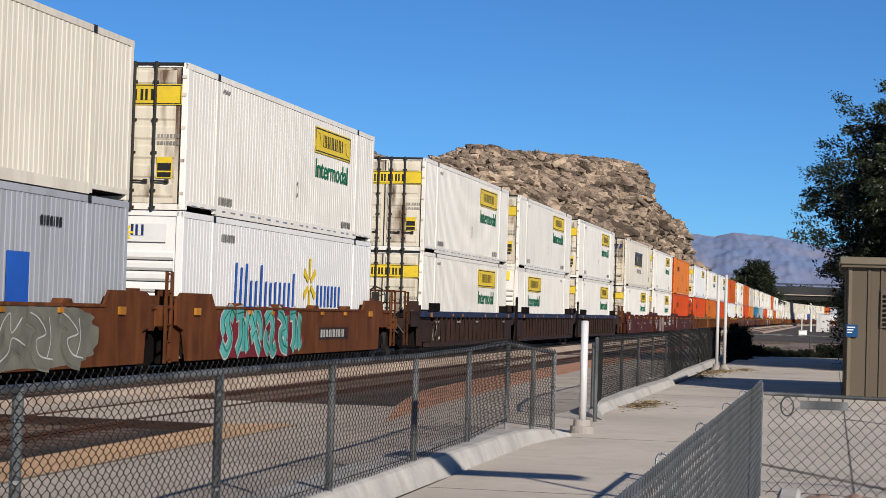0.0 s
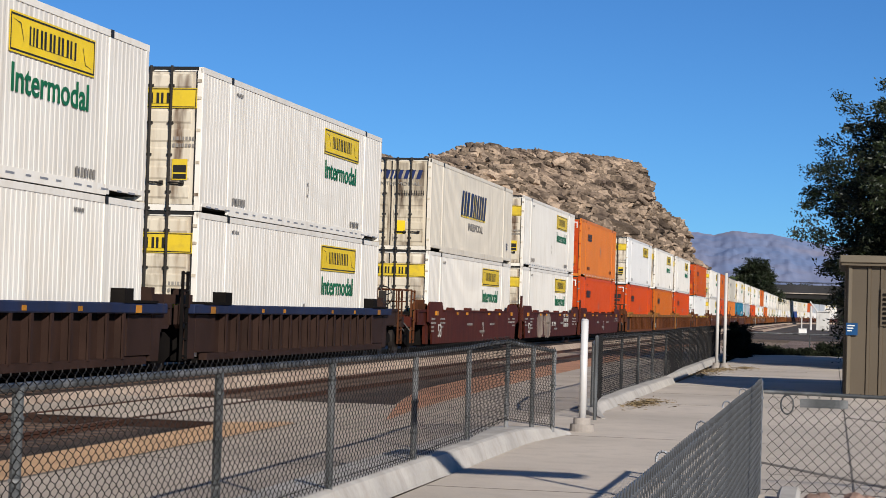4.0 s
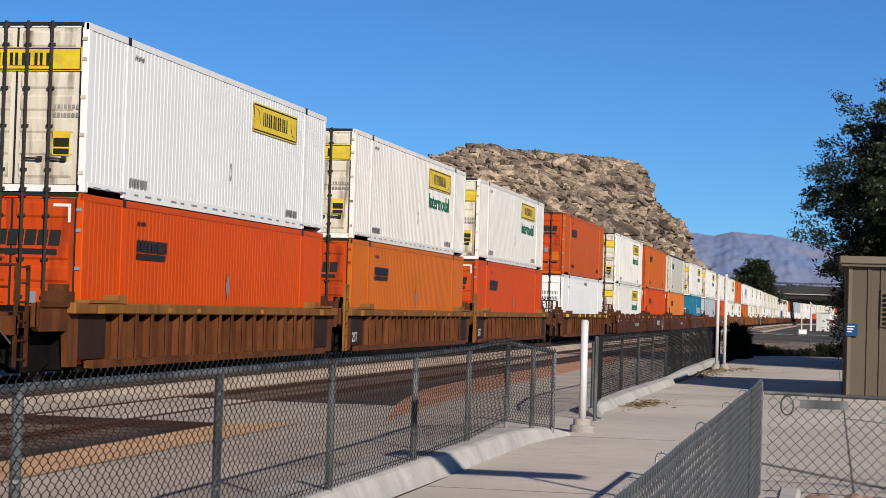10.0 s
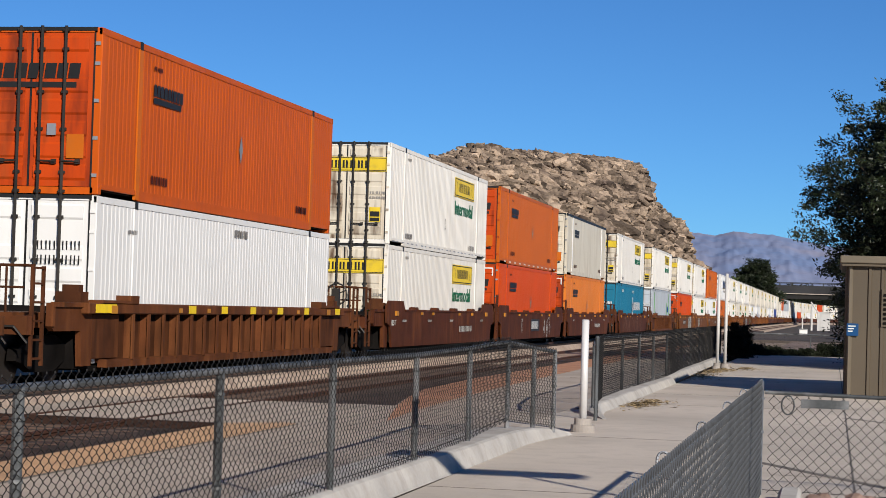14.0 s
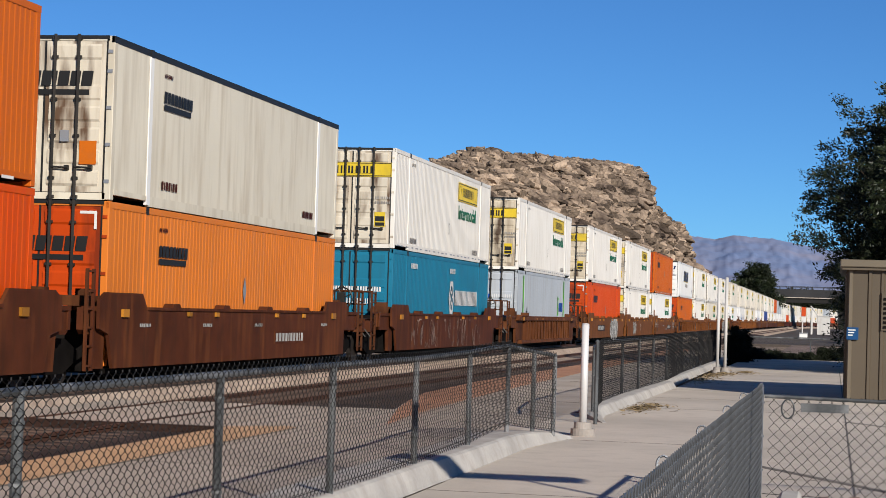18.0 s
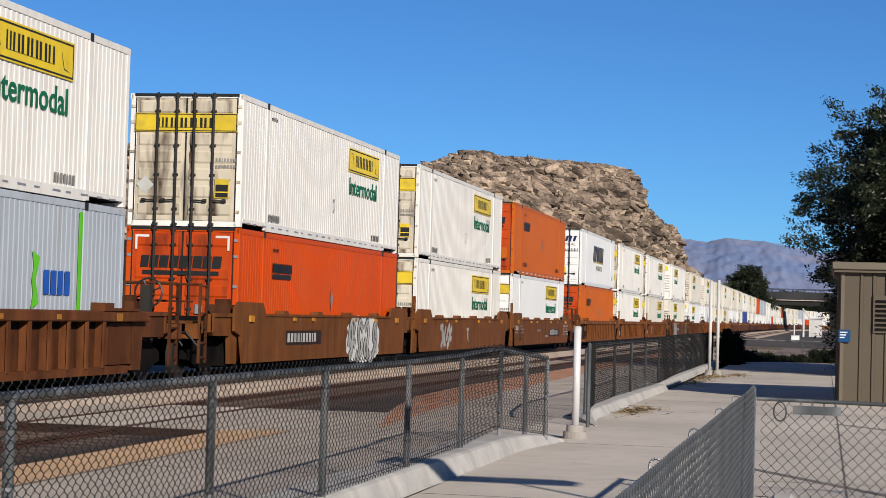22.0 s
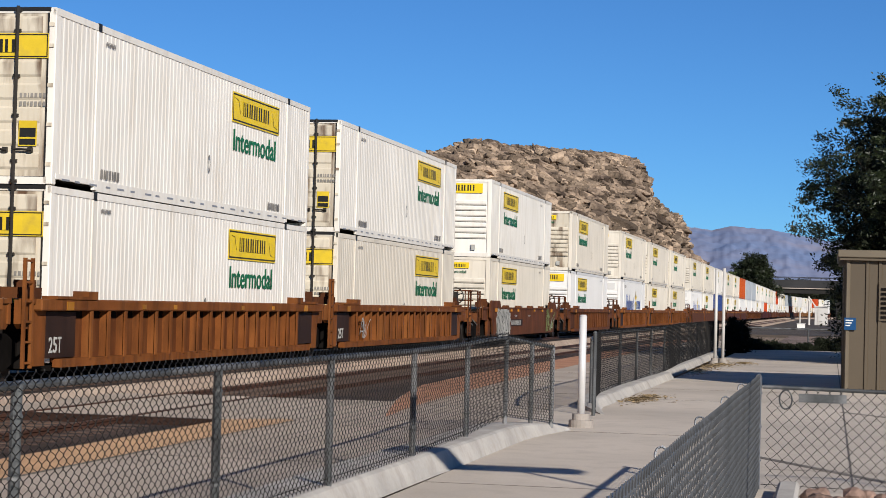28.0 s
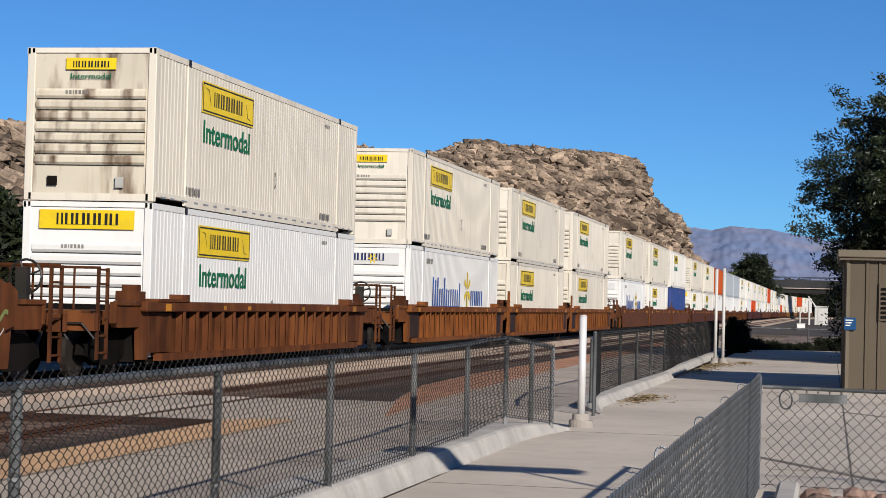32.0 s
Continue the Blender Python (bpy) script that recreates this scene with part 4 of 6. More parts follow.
M["ochre2"] = mat("tan_brown_car_paint", (0.205, 0.072, 0.020), 0.65, var=0.18, streak=(0.09, 0.04, 0.016), streak_amt=0.7, spec=0.1, blotch=(0.24, 0.095, 0.03), blotch_amt=0.5)
KNOWN = {0: -225.6, 1: -206.33, 2: -183.03, 3: -164.0, 4: -144.6, 5: -121.31, 6: -102.0, 7: -82.96, 8: -59.54, 9: -40.21, 10: -21.22, 11: 2.04, 12: 25.02, 13: 44.2, 14: 63.7, 15: 86.74, 16: 109.93, 17: 133.29, 18: 152.53, 19: 171.88, 20: 194.88, 21: 214.2, 22: 233.51, 23: 256.87, 24: 280.5, 25: 303.9, 26: 323.0, 27: 342.16}


# ---- well cars ----
def ladder(bm, x0, x1, y0, y1, z0, z1, rungs, rail=0.06, thick=0.035):
    """Two flat stiles and their rungs, welded into one piece."""
    ys = sorted((y0, y0 + math.copysign(rail, y1 - y0), y1 - math.copysign(rail, y1 - y0), y1))
    zs = [z0]
    for z in rungs:
        zs += [z, z + thick]
    zs.append(z1)
    n = len(zs)
    grid = [[[bm.verts.new((x, y, z)) for z in zs] for y in ys] for x in (x0, x1)]
    solid = {(i, k) for k in range(n - 1) for i in range(3) if i != 1 or k % 2}
    for i, k in solid:
        a, b = grid[0], grid[1]
        bm.faces.new((a[i][k], a[i][k + 1], a[i + 1][k + 1], a[i + 1][k]))
        bm.faces.new((b[i][k], b[i + 1][k], b[i + 1][k + 1], b[i][k + 1]))
        for di, dk, p, q in ((-1, 0, (i, k), (i, k + 1)), (1, 0, (i + 1, k + 1), (i + 1, k)), (0, -1, (i + 1, k), (i, k)), (0, 1, (i, k + 1), (i + 1, k + 1))):
            if (i + di, k + dk) not in solid:
                bm.faces.new((a[p[0]][p[1]], b[p[0]][p[1]], b[q[0]][q[1]], a[q[0]][q[1]]))
    bmesh.ops.delete(bm, geom=[v for v in bm.verts if not v.link_faces], context="VERTS")
    bmesh.ops.recalc_face_normals(bm, faces=bm.faces)


def truck(parent, y):
    bm = bmesh.new()
    box(bm, -0.95, 0.95, y - 0.2, y + 0.2, 0.45, 0.78)
    tr = part("truck", bm, M["underframe"], parent, "oily black wheel truck")
    for s in (-1, 1):
        bm = bmesh.new()
        a, b = sorted((s * 0.92, s * 1.08))
        prism(bm, [(y - 1.15, 0.42), (y - 1.1, 0.6), (y - 0.5, 0.82), (y + 0.5, 0.82), (y + 1.1, 0.6), (y + 1.15, 0.42), (y + 0.9, 0.38), (y + 0.45, 0.22), (y - 0.45, 0.22), (y - 0.9, 0.38)], a, b, 0)
        part("side_frame", bm, M["underframe"], tr)
        for e in (-0.9, 0.9):
            bm = bmesh.new()
            rod(bm, (s * 0.70, y + e, 0.46), (s * 0.83, y + e, 0.46), 0.46, 20)
            part("wheel", bm, M["wheelsteel"], tr)
    return tr


def well_car(paint, style, first, last, far=False):
    """One well of a double-stack car; origin at rail height under its middle."""
    m = M[paint]
    lower = M["darkcar"] if paint == "navycar" else (M["rust"] if paint == "ochre" else m)
    ob = thing("well_car", {"navycar": "navy and rust-black ribbed well car", "maroon": "dark maroon smooth-sided well car", "maroon2": "red-brown smooth-sided steel well car", "ochre": "ochre brown ribbed steel well car",
                            "ochre2": "tan-brown smooth-sided well car", "rust": "rusty brown steel well car", "rustorange": "orange-brown ribbed steel well car"}[paint] + " on the rails", "freight car", "wells of the freight train")
    bm = bmesh.new()
    box(bm, -1.3, 1.3, -8.2, 8.2, 0.2, 0.29)
    part("well_floor", bm, M["underframe"], ob)
    for s in (-1, 1):
        if style == "smooth":
            bm = bmesh.new()
            a, b = sorted((s * 1.44, s * 1.50))
            prism(bm, [(-8.9, 1.0), (-8.9, 1.5), (-8.6, 1.63), (-6.75, 1.63), (-6.5, 1.38), (6.5, 1.38), (6.75, 1.63), (8.6, 1.63), (8.9, 1.5), (8.9, 0.98), (8.45, 0.9), (8.2, 0.3), (-8.2, 0.3), (-8.45, 0.9)], a, b, 0)
            wall = part("side_wall", bm, m, ob)
            bm = bmesh.new()
            a, b = sorted((s * 1.34, s * 1.53))
            box(bm, a, b, -6.5, 6.5, 1.33, 1.384)
            part("top_chord", bm, m, wall)
            for y in () if far or s < 0 else (-4.8, -1.6, 1.6, 4.8):
                bm = bmesh.new()
                a, b = sorted((s * 1.30, s * 1.5))
                prism(bm, [(y - 0.25, 1.384), (y - 0.16, 1.46), (y + 0.16, 1.46), (y + 0.25, 1.384)], a, b, 0)
                part("side_cap", bm, m, wall)
        else:
            bm = bmesh.new()
            a, b = sorted((s * 1.31, s * 1.34))
            prism(bm, [(-8.4, 0.9), (-8.4, 1.25), (8.4, 1.25), (8.4, 0.9), (7.9, 0.34), (-7.9, 0.34)], a, b, 0)
            wall = part("side_wall", bm, {"navycar": M["darkcar"], "rust": M["darkrust"]}.get(paint, M["rust"]), ob)
            bm = bmesh.new()
            a, b = sorted((s * 1.30, s * 1.54))
            box(bm, a, b, -8.9, 8.9, 1.19, 1.38)
            part("top_chord", bm, m, wall, bevel=0.02)
            bm = bmesh.new()
            a, b = sorted((s * 1.33, s * 1.50))
            box(bm, a, b, -7.9, 7.9, 0.26, 0.40)
            part("bottom_chord", bm, lower, wall)
            key = ("rib", lower.name, s)
            if key not in CACHE:
                b2 = bmesh.new()
                a, b = sorted((s * 1.33, s * 1.50))
                box(b2, a, b, -0.02, 0.02, 0.38, 1.2)
                a, b = sorted((s * 1.49, s * 1.52))
                box(b2, a, b, -0.055, 0.055, 0.38, 1.2)
                CACHE[key] = mesh_of(b2, "side_post", lower)
            for k in range(-8, 9, 2 if far else 1) if s > 0 else ():
                part_of("side_post", CACHE[key], wall, pose(0, k * 0.83, 0))
            if s > 0 and not far:
                # solid dark strips draw the shaded openings under the chord
                bm = bmesh.new()
                for k in range(-9, 9):
                    box(bm, 1.338, 1.352, k * 0.83 + 0.06, k * 0.83 + 0.77, 1.06, 1.188)
                part("open_slot", bm, M["underframe"], wall, "dark strips for the shaded slots under the top chord")["kind"] = "stuff"
            for e in (-1, 1) if s > 0 else ():
                bm = bmesh.new()
                a, b = sorted((s * 1.345, s * 1.40))
                c, d = sorted((e * 7.1, e * 8.38))
                box(bm, a, b, c, d, 0.42, 1.17)
                part("end_plate", bm, M["darkrust"] if paint == "rust" else M["darkcar"], wall, "dark painted number plate")
                bm = bmesh.new()
                a, b = sorted((s * 1.28, s * 1.56))
                c, d = sorted((e * 6.5, e * 8.3))
                box(bm, a, b, c, d, 1.38, 1.43)
                c, d = sorted((e * 6.5, e * 6.95))
                box(bm, a, b, c, d, 1.43, 1.64 if paint == "navycar" else 1.52)
                part("corner_guide", bm, m if paint != "navycar" else M["underframe"], wall)
        for y in () if far or s < 0 else (-7.7, -4.1, -2.35, 2.1, 4.45, 7.3):
            bm = bmesh.new()
            a, b = sorted((s * 1.50, s * 1.548))
            hw = 0.15 if abs(y) > 7 else 0.09
            box(bm, a, b, y - hw, y + hw, 1.20 if hw > 0.1 else 1.225, 1.34 if hw > 0.1 else 1.31)
            part("reflector", bm, M["reflector"], wall, "amber reflector strip")
    for e, outer in ((-1, first), (1, last)):
        bm = bmesh.new()
        c, d = sorted((e * 8.2, e * 8.78))
        box(bm, -1.29, 1.29, c, d, 0.25, 1.3)
        part("bulkhead", bm, M["underframe"], ob)
        bm = bmesh.new()
        reach = 11.2 if outer else 9.6
        half = 1.15 if outer else 0.7
        c, d = sorted((e * 8.4, e * reach))
        box(bm, -half, half, c, d, 0.95, 1.2)
        if outer:
            c, d = sorted((e * 10.9, e * 11.2))
            box(bm, -1.4, 1.4, c, d, 0.85, 1.15)
        part("end_platform", bm, M["darkcar"] if not outer else lower, ob)
        if not far:
            plate = lower if style != "smooth" else m
            tip = 10.2 if outer else 9.45
            bm = bmesh.new()
            pts = [(e * 8.4, 0.30), (e * 8.4, 1.36), (e * tip, 1.36), (e * tip, 0.98), (e * (tip - 0.12), 0.90), (e * 8.92, 0.90), (e * 8.90, 0.80), (e * 8.84, 0.30)]
            prism(bm, pts, 1.30, 1.40, 0)
            side_plate = part("end_side_plate", bm, plate, ob)
            bm = bmesh.new()
            c, d = sorted((e * 8.86, e * tip))
            box(bm, 1.38, 1.44, c, d, 1.30, 1.38)
            c, d = sorted((e * (tip - 0.09), e * tip))
            box(bm, 1.38, 1.43, c, d, 0.98, 1.30)
            part("stiffener", bm, plate, side_plate)
            bm = bmesh.new()
            c, d = sorted((e * 8.5, e * (8.85 if outer else 9.2)))
            box(bm, 0.9, 1.36, c, d, 1.38, 1.56)
            c, d = sorted((e * 8.6, e * 8.8))
            box(bm, 1.0, 1.30, c, d, 1.56, 1.68)
            part("end_box", bm, M["darkrust"] if paint not in ("navycar",) else M["darkcar"], ob)
        if outer:
            bm = bmesh.new()
            c, d = sorted((e * 11.2, e * 11.62))
            box(bm, -0.13, 0.13, c, d, 0.75, 1.0)
            part("coupler", bm, M["underframe"], ob)
            for s in (-1, 1):
                bm = bmesh.new()
                ladder(bm, s * 1.35, s * 1.40, e * 10.5, e * 11.0, 0.35, 1.95, (0.45, 0.75, 1.05, 1.35, 1.65, 1.90))
                part("ladder", bm, M["darkrust"], ob)
            bm = bmesh.new()
            rod(bm, (-1.38, e * 10.9, 1.95), (1.38, e * 10.9, 1.95), 0.025, 6)
            rod(bm, (-1.2, e * 10.9, 1.6), (1.2, e * 10.9, 1.6), 0.02, 6)
            for x in (-0.9, -0.3, 0.3, 0.9):
                rod(bm, (x, e * 10.9, 1.15), (x, e * 10.9, 1.95), 0.022, 6)
            part("handrail", bm, M["darkrust"], ob)
            bm = bmesh.new()
            hose = [(0.45, 11.15, 0.95), (0.5, 11.4, 0.75), (0.48, 11.55, 0.5), (0.4, 11.75, 0.42)]
            for p, q in zip(hose, hose[1:]):
                rod(bm, (p[0], e * p[1], p[2]), (q[0], e * q[1], q[2]), 0.035, 6)
            part("air_hose", bm, M["black"], ob, "black rubber air hose")
            bm = bmesh.new()
            rod(bm, (1.42, e * 11.22, 0.72), (1.2, e * 11.25, 0.98), 0.02, 5)
            rod(bm, (1.2, e * 11.25, 0.98), (0.1, e * 11.25, 0.98), 0.02, 5)
            part("uncoupling_lever", bm, M["rod"], ob)
            if e > 0:
                bm = bmesh.new()
                for k in range(16):
                    a, b = k * math.tau / 16, (k + 1) * math.tau / 16
                    rod(bm, (0.9 + 0.28 * math.cos(a), 10.6, 1.75 + 0.28 * math.sin(a)), (0.9 + 0.28 * math.cos(b), 10.6, 1.75 + 0.28 * math.sin(b)), 0.022, 5)
                for k in range(4):
                    a = k * math.tau / 4 + 0.4
                    rod(bm, (0.9, 10.6, 1.75), (0.9 + 0.28 * math.cos(a), 10.6, 1.75 + 0.28 * math.sin(a)), 0.016, 5)
                box(bm, 0.8, 1.0, 10.4, 10.55, 1.2, 1.9)
                part("brake_wheel", bm, M["rod"], ob)
        elif e < 0:
            for s in (-1, 1):
                bm = bmesh.new()
                ladder(bm, s * 1.44, s * 1.49, e * 9.12, e * 9.48, 0.28, 2.02, (0.35, 0.68, 1.0, 1.32, 1.62, 1.96))
                part("ladder", bm, m if paint != "navycar" else M["underframe"], ob)
        if e > 0:
            truck(ob, 9.7 if outer else 9.6)
        elif outer:
            truck(ob, -9.7)
    return ob


def blob(bm, y, z, w, h, d, rnd, n=14, wob=0.25):
    """A rounded, uneven patch of paint at depth d on the side."""
    pts = []
    for k in range(n):
        a = k * math.tau / n
        q = 1 + wob * (rnd.random() - 0.5) * 2
        c, t = math.cos(a), math.sin(a)
        pts.append((d, y + 0.5 * w * q * math.copysign(abs(c) ** 0.6, c), z + 0.5 * h * q * math.copysign(abs(t) ** 0.6, t)))
    bm.faces.new([bm.verts.new(p) for p in pts])


def stroke(bm, pts, wide, d):
    """A painted line of even width through points (y, z)."""
    left, right = [], []
    for k, (y, z) in enumerate(pts):
        a, b = pts[max(k - 1, 0)], pts[min(k + 1, len(pts) - 1)]
        dy, dz = b[0] - a[0], b[1] - a[1]
        n = math.hypot(dy, dz) or 1
        left.append(bm.verts.new((d + 0.0002 * k, y - dz / n * wide / 2, z + dy / n * wide / 2)))
        right.append(bm.verts.new((d + 0.0002 * k, y + dz / n * wide / 2, z - dy / n * wide / 2)))
    for k in range(len(pts) - 1):
        bm.faces.new((right[k], right[k + 1], left[k + 1], left[k]))


# sweeps of a spray can: hooks, waves and bolts, no letters
GLYPHS = [
    [[(0.9, 0.95), (0.45, 0.85), (0.3, 0.55), (0.62, 0.42), (0.35, 0.12), (0.05, 0.0)], [(0.62, 0.9), (0.78, 0.55), (0.7, 0.1)]],
    [[(0.05, 0.85), (0.3, 1.0), (0.45, 0.7), (0.3, 0.35), (0.55, 0.05), (0.9, 0.25)], [(0.55, 0.98), (0.85, 0.75), (0.7, 0.5)]],
    [[(0.1, 0.3), (0.25, 0.75), (0.5, 0.98), (0.6, 0.6), (0.9, 0.9)], [(0.2, 0.02), (0.5, 0.22), (0.6, 0.5), (0.95, 0.35)]],
    [[(0.08, 0.95), (0.2, 0.5), (0.08, 0.05)], [(0.35, 0.05), (0.42, 0.6), (0.65, 0.8), (0.6, 0.35), (0.88, 0.02)], [(0.5, 0.98), (0.95, 0.92)]],
]


def smooth(pts, n=5):
    """More points on a round curve through the given ones."""
    out = []
    for k in range(len(pts) - 1):
        a, b, c, d = (Vector(pts[min(max(k + q, 0), len(pts) - 1)]) for q in (-1, 0, 1, 2))
        for i in range(n):
            t = i / n
            out.append(tuple(0.5 * (2 * b + (c - a) * t + (2 * a - 5 * b + 4 * c - d) * t * t + (3 * b - a - 3 * c + d) * t ** 3)))
    return out + [tuple(pts[-1])]


def graffiti(car, y0, y1, z0, z1, letters, outline, fill, line, seed, label, bold=0.30, back=None):
    """Sprayed letters without meaning: broad outlined strokes, each with a fine highlight."""
    rnd = random.Random(seed)
    w, hgt = (y1 - y0) / letters, z1 - z0
    first = None
    if back is not None:
        bm = bmesh.new()
        blob(bm, (y0 + y1) / 2, (z0 + z1) / 2, (y1 - y0) * 1.04, hgt, 1.507, rnd, 40, 0.08)
        first = part("graffiti", bm, back, car, label)
    for k in range(letters):
        lean = rnd.uniform(-0.12, 0.12)
        curves = []
        mirror, upend = rnd.random() < 0.5, rnd.random() < 0.5
        for pts in GLYPHS[(seed + k * 3 + rnd.randrange(2)) % 4]:
            pts = [(1 - a if mirror else a, 1 - b if upend else b) for a, b in pts]
            curves.append(smooth([(y0 + w * (k + 0.02 + 0.96 * a + lean * (b - 0.5) + rnd.uniform(-0.05, 0.05)), z0 + hgt * (0.1 + 0.8 * b)) for a, b in pts]))
        for name, wide, depth, material in (("sprayed_outline", w * bold + 0.09, 1.509, outline), ("sprayed_fill", w * bold, 1.517, fill), ("sprayed_line", 0.028, 1.525, line)):
            bm = bmesh.new()
            for q, pts in enumerate(curves):
                off = w * bold * 0.28 if name == "sprayed_line" else 0.0
                stroke(bm, [(y + off, z + off * 0.3) for y, z in pts], wide, depth + 0.0012 * q + 0.0006 * (k % 2))
            ob = part(name if first else "graffiti", bm, material, first or car)
            if first is None:
                first = ob
                ob["label"] = label


def scribble(car, y0, y1, z0, z1, n, wide, material, seed, label, depth=1.507):
    """Thin looping lines of faded spray, one part each."""
    rnd = random.Random(seed)
    for k in range(n):
        y, z = rnd.uniform(y0, y1), rnd.uniform(z0, z1)
        pts = [(y, z)]
        for q in range(rnd.randrange(4, 8)):
            pts.append((pts[-1][0] + rnd.uniform(-0.16, 0.24), min(z1, max(z0, pts[-1][1] + rnd.uniform(-0.4, 0.4)))))
        bm = bmesh.new()
        stroke(bm, smooth(pts, 4), wide * rnd.uniform(0.6, 1.3), depth + 0.0007 * k)
        part("graffiti", bm, material, car, label)


def car_number(car, y0, y1, z0, z1, panel, ink):
    """A stencilled number, as bars on a panel."""
    bm = bmesh.new()
    box(bm, 1.50, 1.506, y0, y1, z0, z1)
    pl = part("number_panel", bm, panel, car)
    bm = bmesh.new()
    w = (y1 - y0 - 0.2) / 11
    bars(bm, (w * 0.72,) * 4 + (w * 0.34,) + (w * 0.7,) * 3 + (w * 0.3, w * 0.7), (z1 - z0) * 0.62, w * 0.34, 0, 0, int(10 * abs(y0)))
    ob = part("number_bar", bm, ink, pl)
    ob.matrix_basis = Matrix(((0, 0, 1, 1.506), (1, 0, 0, y0 + 0.12), (0, 1, 0, z0 + 0.2 * (z1 - z0)), (0, 0, 0, 1)))


def mark_cars():
    cars = {n: c for c, n in UNITS}
    W, K = M["graywhite"], M["black"]
    bm = bmesh.new()
    blob(bm, 3.0, 0.84, 6.2, 1.02, 1.507, random.Random(2), 60, 0.05)
    part("graffiti", bm, M["darkspray"], cars[0], "broad grey-green sprayed patch")
    graffiti(cars[0], 0.4, 5.6, 0.30, 1.30, 4, M["darkspray"], M["darkspray"], W, 2, "grey-green sprayed letters with thin white curves", 0.22)
    graffiti(cars[1], -6.2, 0.2, 0.28, 1.40, 6, W, M["aqua"], M["green"], 4, "aqua sprayed letters edged in white on maroon", 0.24, M["maroonspray"])
    graffiti(cars[17], 1.3, 4.9, 0.12, 1.37, 4, K, W, K, 6, "white sprayed letters edged in black", 0.24, M["whitevinyl"])
    graffiti(cars[18], -5.2, -3.1, 0.3, 1.2, 2, M["ochre2"], W, W, 7, "small pale sprayed mark", 0.2)
    scribble(cars[18], -0.5, 0.4, 0.5, 1.0, 3, 0.05, W, 17, "thin pale sprayed marks")
    graffiti(cars[23], -7.5, -4.3, 0.15, 1.33, 3, K, W, K, 8, "white sprayed letters with black edges", 0.26, M["graywhite"])
    scribble(cars[13], 2.6, 3.1, 0.35, 1.1, 3, 0.04, W, 9, "thin pale sprayed marks")
    scribble(cars[13], 3.7, 4.9, 0.35, 1.15, 4, 0.06, W, 19, "thin pale sprayed marks")
    scribble(cars[13], -3.4, -3.0, 0.35, 1.1, 2, 0.035, W, 29, "thin pale sprayed loop")
    scribble(cars[6], -6.4, -2.1, 0.35, 1.25, 6, 0.035, M["stone"], 10, "chalky smears and scribbles")
    scribble(cars[15], -6.3, 5.5, 0.35, 1.2, 36, 0.034, M["stone"], 11, "faded pinkish scrawl")
    for k, (y, w, hgt) in enumerate(((-4.1, 2.0, 1.02), (-1.9, 2.1, 1.06))):
        bm = bmesh.new()
        blob(bm, y, 0.80, w, hgt, 1.507 + 0.001 * k, random.Random(60 + k), 30, 0.07)
        part("graffiti", bm, M["peeling"], cars[6], "pale peeling sprayed patch")
    for n in (1,):
        car_number(cars[n], 1.9, 4.9, 0.62, 0.92, M["darkcar"], W)
    for n in (12, 14):
        car_number(cars[n], 2.0, 4.9, 0.62, 0.92, M["maroon2"], W)
    for y, w in ((-8.1, 0.5), (-3.4, 0.22), (-1.3, 0.2), (0.75, 0.2), (2.9, 0.22), (5.2, 0.2), (8.2, 0.24)):
        bm = bmesh.new()
        box(bm, 1.54, 1.546, y - w, y + w, 1.21, 1.36)
        part("yellow_patch", bm, M["yellow"], cars[11], "dusty yellow painted patch")
    car_number(cars[17], -4.8, -1.5, 0.66, 1.0, M["darkcar"], W)
    car_number(cars[19], 1.8, 4.95, 0.64, 0.95, M["darkcar"], W)
    car_number(cars[23], -4.1, -1.1, 0.64, 0.92, M["darkcar"], W)
    car_number(cars[13], -0.84, 1.56, 0.60, 1.1, K, M["whitevinyl"])
    def digits(text, car, y, z, h, w, x, material):
        for k, c in enumerate(text):
            if c != " ":
                part_of("digit", word_mesh(c, material, h, w * 0.82, 0.01), car, Matrix(((0, 0, 1, x), (1, 0, 0, y + k * w), (0, 1, 0, z), (0, 0, 0, 1))))
    for n, y, material in ((5, -7.35, "graywhite"), (6, -7.5, "graywhite"), (7, -8.3, "graywhite"), (19, -7.3, "darkcar"), (20, -7.3, "darkcar")):
        digits("53", cars[n], y, 0.5, 0.42, 0.3, 1.506, M[material])
    for n, y in ((12, -8.3), (19, -8.2)):
        digits("125 T", cars[n], y, 0.92, 0.16, 0.12, 1.506, W)
    for n in (9, 10, 21, 22):
        digits("25T", cars[n], -8.25, 0.5, 0.26, 0.19, 1.405, W)
    for text, y, z, w in (("THE HYPE", -0.55, 0.76, 1.5), ("NOW YOURE", 3.45, 1.16, 1.7), ("NOTHIN BUT", 3.45, 0.93, 1.75), ("A DONATION", 3.45, 0.70, 1.75)):
        k = 0
        for c in text:
            if c != " ":
                part_of("sprayed_letter", word_mesh(c, W, 0.19, w / len(text) * 0.8), cars[6], Matrix(((0, 0, 1, 1.506), (1, 0, 0, y + k * w / len(text)), (0, 1, 0, z), (0, 0, 0, 1))))
            k += 1
    scribble(cars[2], -7.2, -6.0, 0.5, 1.1, 3, 0.04, W, 37, "pale sprayed scrawl")
    scribble(cars[2], -1.2, -0.6, 1.2, 1.36, 2, 0.03, W, 38, "pale sprayed scrawl")
    scribble(cars[22], -6.5, -3.5, 0.5, 1.0, 4, 0.03, W, 39, "thin pale sprayed marks", 1.524)
    for n in (2, 12, 14, 23):
        for y in (-6.9, -3.2, 0.4, 6.1):
            b2 = bmesh.new()
